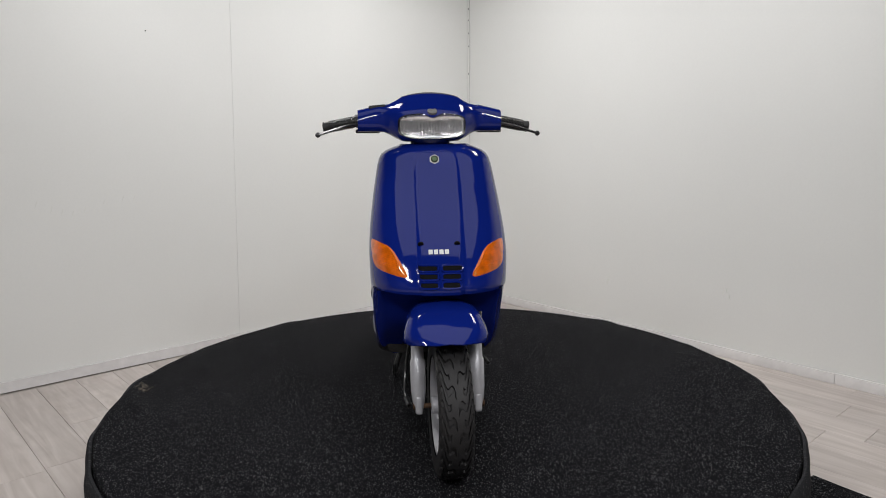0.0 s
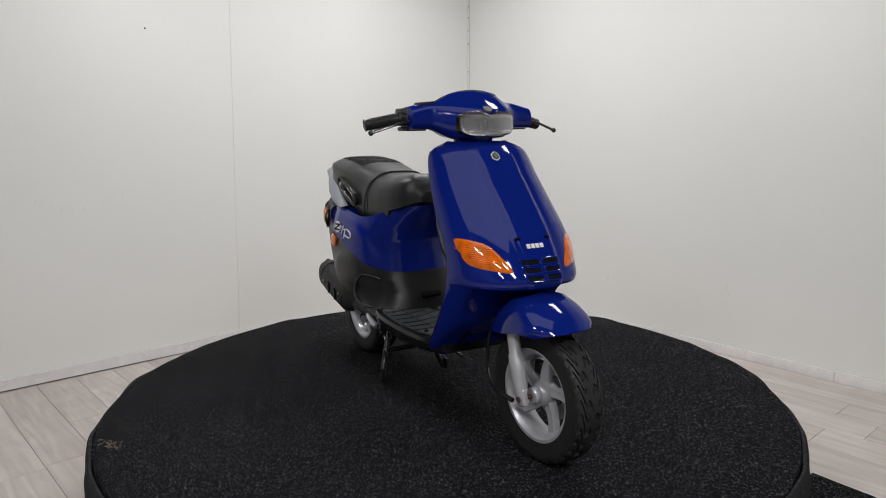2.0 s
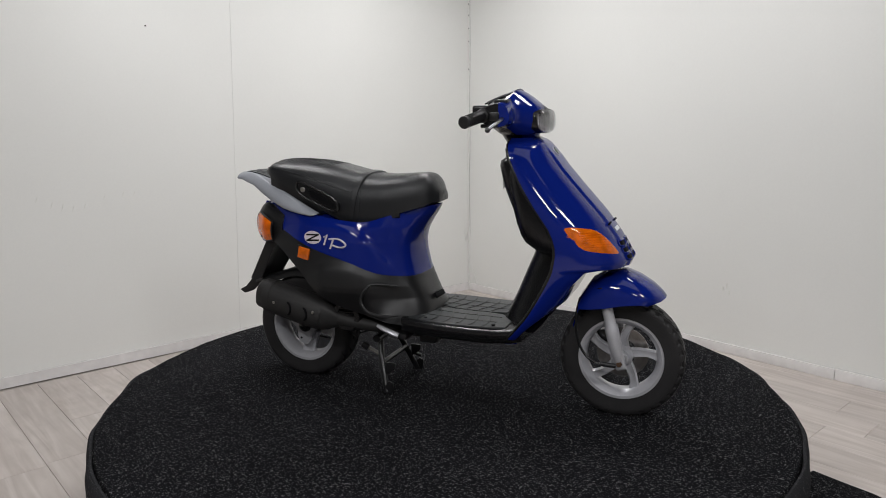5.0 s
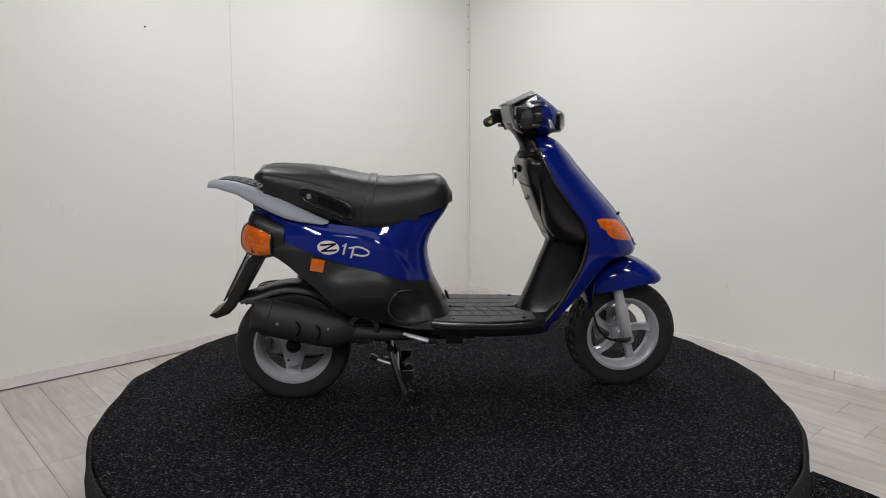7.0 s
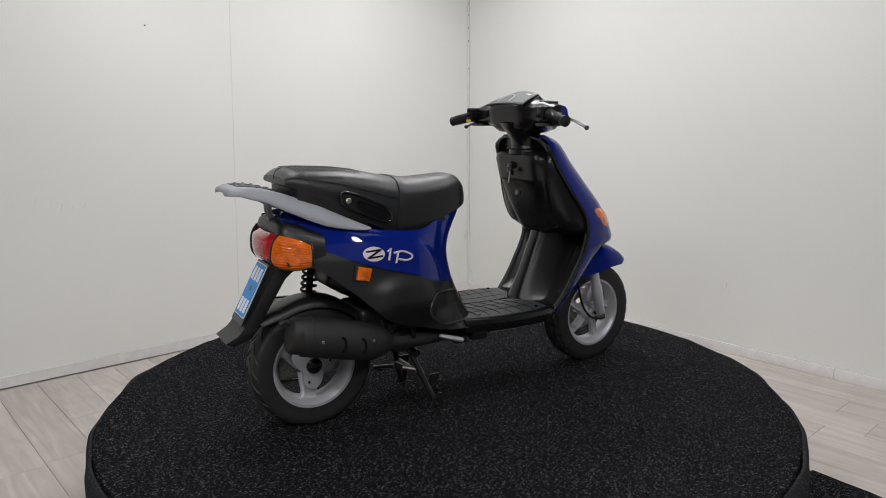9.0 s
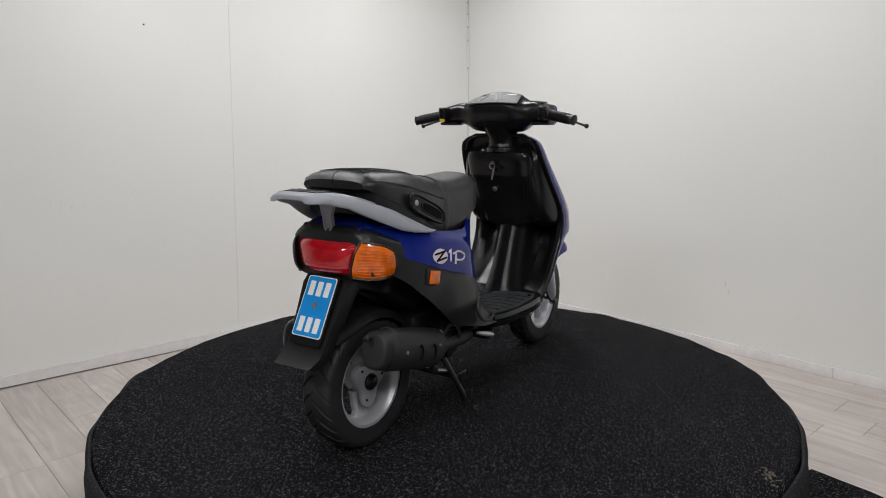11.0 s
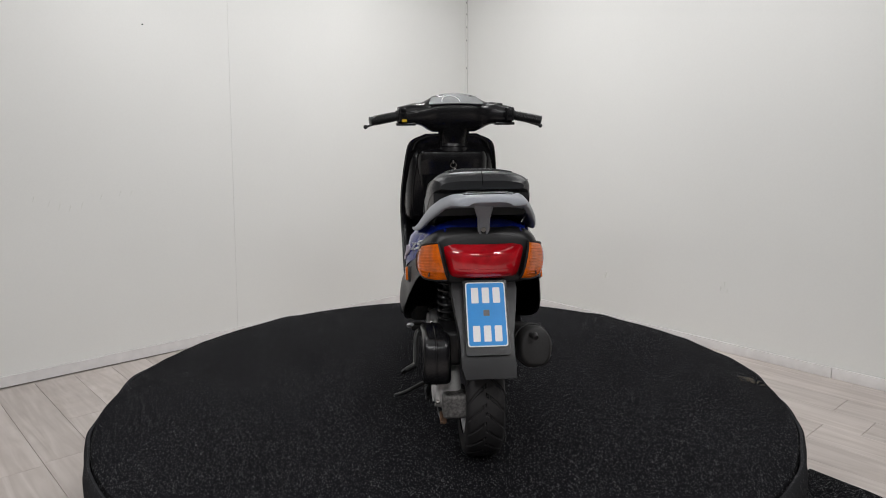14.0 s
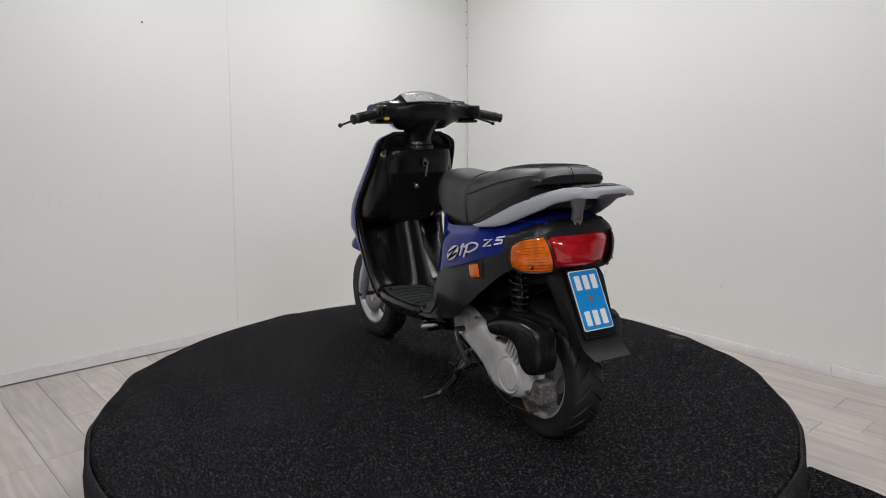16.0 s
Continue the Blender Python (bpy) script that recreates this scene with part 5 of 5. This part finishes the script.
part("filter_rim", tube([Vector((p.x, 0.130, p.z)) for p in fl] + [Vector((fl[0].x, 0.130, fl[0].z))], 0.003, 6), BLACK, filt)
for x, z in ((-0.53, 0.347), (-0.665, 0.262)):
    part("filter_screw", disc_y(0.162, 0.168, 0.007, Matrix.Translation((x, 0, z)), 0.001, 14), DARK, filt)
for k in range(5):
    part("cooling_fin", box(0.006, 0.03, 0.07, Matrix.Translation((-0.575 + 0.014 * k, 0.118, 0.270 + 0.006 * k)) @ Matrix.Rotation(radians(-25), 4, "Y"), 0.002), ENGINE, filt)
kick = curve([(-0.275, 0.135, 0.275), (-0.275, 0.165, 0.272), (-0.30, 0.172, 0.235), (-0.345, 0.175, 0.200), (-0.365, 0.178, 0.185)], 16)
ks = part("kick_starter", tube(kick, [0.009] * 5 + [0.008] * 12, 10), BLACK_METAL, scooter, "folded black kick-start lever")
part("kick_pedal", tube([(-0.362, 0.178, 0.19), (-0.370, 0.205, 0.178), (-0.355, 0.215, 0.165)], 0.009, 10), BLACK, ks)

# centre stand
stand = part("centre_stand", tube([(-0.215, -0.10, 0.19), (-0.215, 0.10, 0.19)], 0.014, 14), BLACK_METAL, scooter, "black steel centre stand, folded down")
for s in (1, -1):
    leg = part("stand_leg", tube(curve([(-0.222, s * 0.055, 0.205), (-0.205, s * 0.085, 0.14), (-0.178, s * 0.115, 0.06), (-0.160, s * 0.132, 0.008)], 14), 0.0105, 12), BLACK_METAL, stand)
    ft = slab([(-0.185, 0.002), (-0.140, 0.004), (-0.135, 0.045), (-0.150, 0.052), (-0.168, 0.030)], s * 0.135 - 0.003, s * 0.135 + 0.003, 0.001)
    part("stand_foot", ft, BLACK_METAL, leg)
    gus = slab([(-0.172, 0.065), (-0.138, 0.090), (-0.136, 0.112), (-0.176, 0.112)], s * 0.112 - 0.003, s * 0.112 + 0.003, 0.001)
    part("stand_gusset", gus, BLACK_METAL, leg)
part("stand_brace", tube([(-0.19, -0.10, 0.105), (-0.19, 0.10, 0.105)], 0.009, 10), BLACK_METAL, stand)
part("stand_pedal", tube(curve([(-0.185, 0.115, 0.075), (-0.215, 0.165, 0.062), (-0.235, 0.205, 0.050), (-0.205, 0.235, 0.028), (-0.19, 0.24, 0.022)], 18), 0.007, 10), BLACK_METAL, stand)
part("stand_spring", tube([(-0.27, -0.07, 0.145), (-0.20, -0.085, 0.125)], 0.007, 8), STEEL, stand)
part("stand_stop", box(0.028, 0.02, 0.02, Matrix.Translation((-0.272, -0.075, 0.150)) @ Matrix.Rotation(radians(30), 4, "Y"), 0.004), BLACK_METAL, stand)
# folded foot pegs
for s in (1, -1):
    pg = bmesh.new()
    tube([(-0.168, s * 0.180, 0.266), (-0.150, s * 0.184, 0.260), (-0.105, s * 0.186, 0.246), (-0.088, s * 0.184, 0.240)], [0.007, 0.010, 0.012, 0.011], 12, pg, 0.7)
    peg = part("foot_peg", pg, SILVER, scooter, "small folding alloy foot peg")
    part("peg_bracket", box(0.05, 0.06, 0.02, Matrix.Translation((-0.085, s * 0.15, 0.236)), 0.004), BLACK_METAL, peg)
part("under_tray", box(0.20, 0.22, 0.035, Matrix.Translation((-0.02, 0.0, 0.236)), 0.008), BLACK_MATT, scooter)
part("fuel_cock", box(0.06, 0.04, 0.035, Matrix.Translation((0.005, -0.13, 0.232)), 0.006), BLACK_MATT, scooter)

# ---- handlebar ----
# painted front cowl and black rear cowl: rows across, blended from the wing's outline to the middle one
FRONT_MID = [(0.278, 1.054), (0.300, 1.044), (0.322, 1.030), (0.346, 1.010), (0.362, 0.996), (0.368, 0.975), (0.369, 0.955), (0.364, 0.935), (0.354, 0.920), (0.335, 0.911), (0.300, 0.908)]
FRONT_END = [(0.256, 1.004), (0.266, 1.002), (0.277, 0.998), (0.284, 0.990), (0.288, 0.976), (0.290, 0.966), (0.288, 0.956), (0.284, 0.948), (0.277, 0.942), (0.268, 0.939), (0.256, 0.938)]
REAR_MID = [(0.278, 1.054), (0.255, 1.047), (0.235, 1.036), (0.215, 1.024), (0.194, 1.012), (0.190, 1.002), (0.194, 0.975), (0.202, 0.950), (0.212, 0.930), (0.235, 0.914), (0.300, 0.908)]
REAR_END = [(0.256, 1.004), (0.246, 1.004), (0.234, 1.002), (0.222, 0.998), (0.212, 0.990), (0.207, 0.976), (0.207, 0.960), (0.212, 0.948), (0.224, 0.941), (0.240, 0.939), (0.256, 0.938)]


def cowl_rows(mid, end):
    rows = []
    for k in range(33):
        y = 0.220 * math.sin(math.pi / 2 * (-1 + 2 * k / 32))
        a = abs(y)
        b = max(0.0, min(1.0, (a - 0.075) / 0.075))
        b = b * b * (3 - 2 * b)
        lift = 0.016 * max(0.0, 1 - abs(a - 0.15) / 0.07)
        back = 1.6 * min(a, 0.075) ** 2
        row = []
        for (xm, zm), (xe, ze) in zip(mid, end):
            top = max(0.0, (zm - 0.97) / 0.085)
            row.append(Vector(((xm - (back if xm > 0.29 else 0)) * (1 - b) + xe * b + (0.012 if b > 0.5 else 0.024 * b) * 0.6, y, (zm - 1.2 * top * min(a, 0.1) ** 2) * (1 - b) + (ze + (lift if ze > 0.966 else 0)) * b)))
        rows.append([STEER @ p for p in row])
    return rows


headset = part("handlebar_cowl", grid(cowl_rows(FRONT_MID, FRONT_END), cap=True), BLUE, scooter, "glossy blue handlebar cowl", 50)
rearset = part("rear_cowl", grid(cowl_rows(REAR_MID, REAR_END), cap=True), BLACK, headset, "black rear handlebar cowl", 50)
neck = []
for z, x, rx, ry in ((0.845, 0.298, 0.046, 0.060), (0.86, 0.293, 0.045, 0.056), (0.885, 0.285, 0.046, 0.054), (0.91, 0.278, 0.055, 0.062), (0.93, 0.272, 0.066, 0.08), (0.945, 0.268, 0.07, 0.11)):
    neck.append([STEER @ Vector((x + rx * math.cos(2 * math.pi * k / 28), ry * math.sin(2 * math.pi * k / 28), z)) for k in range(28)])
part("steering_neck", grid(neck, wrap=True, cap=True), BLACK, headset, "black steering neck", 50)
col = [[STEER @ Vector((0.300 + r * math.cos(2 * math.pi * k / 28), r * 1.05 * math.sin(2 * math.pi * k / 28), z)) for k in range(28)] for z, r in ((0.835, 0.066), (0.85, 0.064), (0.855, 0.058), (0.865, 0.056), (0.868, 0.048))]
part("neck_gaiter", grid(col, wrap=True), BLACK, headset)
nf = []
for z, x, w in ((0.872, 0.330, 0.050), (0.89, 0.334, 0.050), (0.905, 0.338, 0.058), (0.925, 0.342, 0.075)):
    nf.append([STEER @ Vector((x - 0.05 + 0.055 * math.cos(a), w * math.sin(a), z)) for a in [radians(-80 + 160 * k / 16) for k in range(17)]])
part("neck_cover", grid(nf), BLUE, headset)

# headlamp
HL = []
for k in range(48):
    a = 2 * math.pi * k / 48
    c, s2 = math.cos(a), math.sin(a)
    y = (0.099 + 0.007 * s2) * math.copysign(abs(c) ** 0.66, c)
    z = 0.954 + 0.037 * math.copysign(abs(s2) ** 0.6, s2) - 0.004 * abs(c) ** 2 * (1 if s2 < 0 else -0.3)
    if s2 > 0.3 and abs(y) < 0.022:
        z -= 0.012 * (1 - abs(y) / 0.022) ** 0.7
    HL.append((y, z))


def lamp_x(y, z):
    a = abs(y)
    b = max(0.0, min(1.0, (a - 0.075) / 0.075))
    b = b * b * (3 - 2 * b)
    return (0.369 - 1.6 * min(a, 0.075) ** 2) * (1 - b) + 0.289 * b + 0.0144 * b - 0.10 * max(0.0, abs(z - 0.955) - 0.015) - 0.003


rows = [[STEER @ Vector((lamp_x(y * f, 0.954 + (z - 0.954) * f) + d, y * f, 0.954 + (z - 0.954) * f)) for y, z in HL] for f, d in ((1.035, -0.03), (1.03, 0.006), (1.0, 0.011), (0.96, 0.008))]
bez = part("lamp_surround", grid(rows, wrap=True), BLACK, headset, "black headlamp surround")
rows = [[STEER @ Vector((lamp_x(y * f, 0.954 + (z - 0.954) * f) + d, y * f, 0.954 + (z - 0.954) * f)) for y, z in HL] for f, d in ((0.97, 0.010), (0.94, 0.015), (0.8, 0.021), (0.5, 0.025), (0.2, 0.026), (0.01, 0.026))]
lens_h = part("headlamp_lens", grid(rows, wrap=True), GLASS, headset, "clear ribbed headlamp lens", 60)
lens_h.visible_shadow = False
rows = [[STEER @ Vector((lamp_x(y * f, 0.954) + d, y * f, 0.954 + (z - 0.954) * f)) for y, z in HL] for f, d in ((0.97, 0.009), (0.85, 0.0085), (0.6, 0.008), (0.3, 0.0078), (0.01, 0.0075))]
part("reflector_bowl", grid(rows, wrap=True), REFLECTOR, headset, "bright headlamp reflector", 60)
for k in range(21):
    y = -0.09 + 0.009 * k
    pts = [STEER @ Vector((lamp_x(y, 0.954) + 0.012 + 0.006 * (1 - (y / 0.1) ** 2), y, z)) for z in (0.932, 0.945, 0.957, 0.970)]
    part("lens_flute", tube(pts, 0.0022, 6), GLASS, lens_h).visible_shadow = False
m = STEER @ Matrix.Translation((0.357, 0, 0.997)) @ Matrix.Rotation(radians(-55), 4, "Y") @ Matrix.Rotation(radians(90), 4, "Z")
part("cowl_mark", disc_y(-0.0035, 0.003, 0.0145, m, 0.001, 24), GREY_SPOT, headset, "dull grey round cover")

# instrument window
rows = []
for u in range(7):
    t = u / 6
    row = []
    for k in range(17):
        c = -1 + 2 * k / 16
        w = 0.104 - 0.018 * t
        row.append(STEER @ Vector((0.196 + 0.084 * t, w * c, 1.0165 + 0.040 * t - 0.010 * c * c * (0.3 + t) + 0.003 * math.sin(math.pi * t))))
    rows.append(row)
dash = part("instrument_window", thick(grid(rows), 0.004), SCREEN, headset, "smoky clear instrument window", 50)
arc = [STEER @ Vector((0.205 + 0.045 * math.sin(a), 0.034 * math.cos(a) + 0.02, 1.0235 + 0.022 * math.sin(a))) for a in [math.pi * k / 16 for k in range(17)]]
part("dial_arc", tube(arc, 0.0012, 5), WHITE, dash)
part("window_rim", tube([STEER @ Vector((0.193, y, 1.014 - 0.5 * y * y)) for y in (-0.106, -0.05, 0, 0.05, 0.106)], 0.003, 6), BLACK, dash)

# grips, levers, switches
for s in (1, -1):
    gpath = [STEER @ Vector(p) for p in ((0.222, s * 0.205, 0.972), (0.215, s * 0.225, 0.970), (0.190, s * 0.325, 0.951))]
    grip = part("grip", tube([gpath[0], gpath[1], gpath[1].lerp(gpath[2], 0.03), gpath[1].lerp(gpath[2], 0.96), gpath[2], gpath[2] + (gpath[2] - gpath[1]) * 0.02],
                             [0.021, 0.021, 0.0165, 0.0165, 0.0185, 0.014], 24), BLACK_MATT, headset, "black rubber handlebar grip")
    d = (gpath[2] - gpath[1]).normalized()
    for k in range(14):
        c = gpath[1].lerp(gpath[2], 0.10 + 0.055 * k)
        ringp = []
        up = d.cross(Vector((0, 0, 1))).normalized()
        sd = d.cross(up)
        for j in range(13):
            a = 2 * math.pi * j / 12
            ringp.append(c + (up * math.cos(a) + sd * math.sin(a)) * (0.0170 + 0.0008 * (j % 2)))
        part("grip_ridge", tube(ringp, 0.0014, 5), BLACK_MATT, grip)
    lev = curve([(0.262, s * 0.200, 0.966), (0.275, s * 0.222, 0.962), (0.278, s * 0.26, 0.955), (0.270, s * 0.31, 0.940), (0.266, s * 0.338, 0.931)], 18)
    lever = part("brake_lever", tube([STEER @ p for p in lev], [0.008] * 4 + [0.006] * 15, 10, None, 0.7), BLACK_METAL, headset, "black brake lever with a ball end")
    ball = bmesh.new()
    bmesh.ops.create_uvsphere(ball, u_segments=14, v_segments=10, radius=0.0082, matrix=STEER @ Matrix.Translation((0.265, s * 0.342, 0.930)))
    part("lever_ball", ball, BLACK_METAL, lever)
    part("lever_bracket", box(0.03, 0.03, 0.026, STEER @ Matrix.Translation((0.252, s * 0.212, 0.968)), 0.005), BLACK_METAL, lever)
    sw = box(0.045, 0.030, 0.052, STEER @ Matrix.Translation((0.205, s * 0.205, 0.975)), 0.008, 3)
    switch = part("switch_block", sw, BLACK, headset, "black switch block")
    if s > 0:
        part("rocker_switch", box(0.006, 0.013, 0.012, STEER @ Matrix.Translation((0.181, 0.203, 0.990)), 0.002), DARK, switch)
        part("rocker_switch", box(0.006, 0.013, 0.010, STEER @ Matrix.Translation((0.181, 0.203, 0.973)), 0.002), DARK, switch)
        part("yellow_switch", box(0.010, 0.018, 0.010, STEER @ Matrix.Translation((0.178, 0.199, 0.953)), 0.002), YELLOW, switch, "yellow switch button")
    else:
        part("starter_button", box(0.006, 0.016, 0.012, STEER @ Matrix.Translation((0.181, -0.203, 0.968)), 0.002), DARK, switch)
res = box(0.042, 0.052, 0.012, STEER @ Matrix.Translation((0.262, -0.160, 1.013)) @ Matrix.Rotation(radians(5), 4, "X"), 0.004, 3)
part("reservoir_cap", res, BLACK_MATT, headset, "black brake fluid reservoir cap")
mh = STEER @ Matrix.Translation((0.262, 0.190, 1.003)) @ Matrix.Rotation(radians(90), 4, "X")
part("mirror_plug", disc_y(-0.002, 0.002, 0.006, mh, 0.0008, 14), DARK, headset)
for z0, y0 in ((0.938, 0.19), (0.938, -0.19)):
    part("cowl_underside", box(0.05, 0.075, 0.012, STEER @ Matrix.Translation((0.235, y0, 0.940)), 0.005), BLACK, headset)

# ---- decals ----
for s in (1, -1):
    def side(x, z):
        """A point just outside the blue flank; the left flank carries the row turned round."""
        if s > 0:
            x = -0.716 - x
            z = z - 0.023 - 0.477 * (x + 0.313)
        tuck = lerp(z, [(0.48, 0.006), (0.55, 0.0), (0.60, -0.012), (0.64, -0.028)])
        return Vector((x, s * (smooth(x, HW, 0.03) + tuck + ridge(x, z) + (0.0034 if s > 0 else 0.0016)), z))
    oval = []
    for rr in (0.02, 0.5, 1.0):
        oval.append([side(-0.403 + rr * 0.035 * math.cos(a), 0.563 - 0.05 * (rr * 0.035 * math.cos(a)) + rr * 0.022 * math.sin(a)) for a in [2 * math.pi * k / 28 for k in range(28)]])
    decal = part("decal", grid(oval, wrap=True), PINK, scooter, "silver oval decal with dark bars on the side panel")
    for pts in (((-0.428, 0.571), (-0.378, 0.574)), ((-0.380, 0.574), (-0.424, 0.552)), ((-0.426, 0.552), (-0.376, 0.555))):
        part("decal_bar", tube([side(x, z) for x, z in pts], 0.0032, 6), DARK, decal)
    for pts in (((-0.358, 0.566), (-0.346, 0.575), (-0.356, 0.540)), ((-0.322, 0.560), (-0.332, 0.528))):
        part("decal_stroke", tube([side(x, z) for x, z in pts], 0.0034, 6), PINK, decal)
    loop = [(-0.338, 0.560), (-0.305, 0.562), (-0.278, 0.550), (-0.276, 0.539), (-0.295, 0.534), (-0.324, 0.540)]
    part("decal_stroke", tube([side(p.x, p.z) for p in curve([(x, 0, z) for x, z in loop], 20)], 0.0032, 6), PINK, decal)
    if s > 0:
        for k, x in enumerate((-0.238, -0.196)):
            strokes = (((-0.012, 0.010), (0.012, 0.012), (-0.012, -0.012), (0.014, -0.010)), ((0.014, 0.012), (-0.010, 0.010), (-0.012, 0.002), (0.010, 0.000), (0.010, -0.010), (-0.013, -0.012)))[k]
            part("decal_digit", tube([side(x + 1.1 * a, 0.539 - 0.008 * k + 0.85 * b - 0.3 * a) for a, b in strokes], 0.0030, 6), WHITE, scooter)

# ---- floor planks ----
PA = radians(-48.0)
pd, pw = Vector((math.cos(PA), math.sin(PA), 0)), Vector((-math.sin(PA), math.cos(PA), 0))
PW, PL = 0.192, 1.285


def plank_mesh():
    bm = bmesh.new()
    bmesh.ops.create_cube(bm, size=1)
    for v in bm.verts:
        v.co = Vector((v.co.x * (PL - 0.0012), v.co.y * (PW - 0.0012), v.co.z * 0.008))
    top = [e for e in bm.edges if all(v.co.z > 0 for v in e.verts)]
    bmesh.ops.bevel(bm, geom=top, offset=0.0012, segments=1, affect="EDGES")
    me = bpy.data.meshes.new("plank")
    bm.to_mesh(me)
    bm.free()
    me.materials.append(OAK)
    return me


plank = plank_mesh()
pr = random.Random(11)
mid = (C0 + FAR) / 2
for j in range(-18, 19):
    shift = pr.uniform(0, PL)
    for i in range(-4, 5):
        c = mid + pd * (i * PL + shift) + pw * (j * PW)
        rel = c - C0
        a, b = rel.dot(DL), rel.dot(DR)
        # boards end under the walls
        lo, hi = -PL / 2, PL / 2
        for q, e in ((a, pd.dot(DL)), (b, pd.dot(DR))):
            if abs(e) < 0.2:
                if not -0.13 < q < 5.98:
                    lo, hi = 1.0, 0.0
                continue
            u0, u1 = sorted(((-0.04 - q) / e, (5.94 - q) / e))
            lo, hi = max(lo, u0), min(hi, u1)
        if hi - lo < 0.05:
            continue
        if (c - pd * 0.5).xy.length < 0.75 and (c + pd * 0.5).xy.length < 0.75:
            continue
        ob = new("plank", plank)
        ob.matrix_basis = Matrix.Translation((c.x, c.y, FLOOR - 0.004)) @ Matrix.Rotation(PA, 4, "Z") @ Matrix.Translation(((lo + hi) / 2, 0, 0)) @ Matrix.Diagonal(((hi - lo) / PL, 1, 1, 1))
        ob.parent = floor


# ---- what moves ----
TURN = [(0.5 * k, -85.95 + 12.87 * 0.5 * k) for k in range(33)]


def motions():
    walk(turntable, [(t, pose(0, 0, TOPZ, 0, 0, a)) for t, a in TURN])
    off = pose(0.010, -0.059, 0.006)
    walk(scooter, [(t, pose(0, 0, 0, 0, 0, a) @ off) for t, a in TURN])


motions()
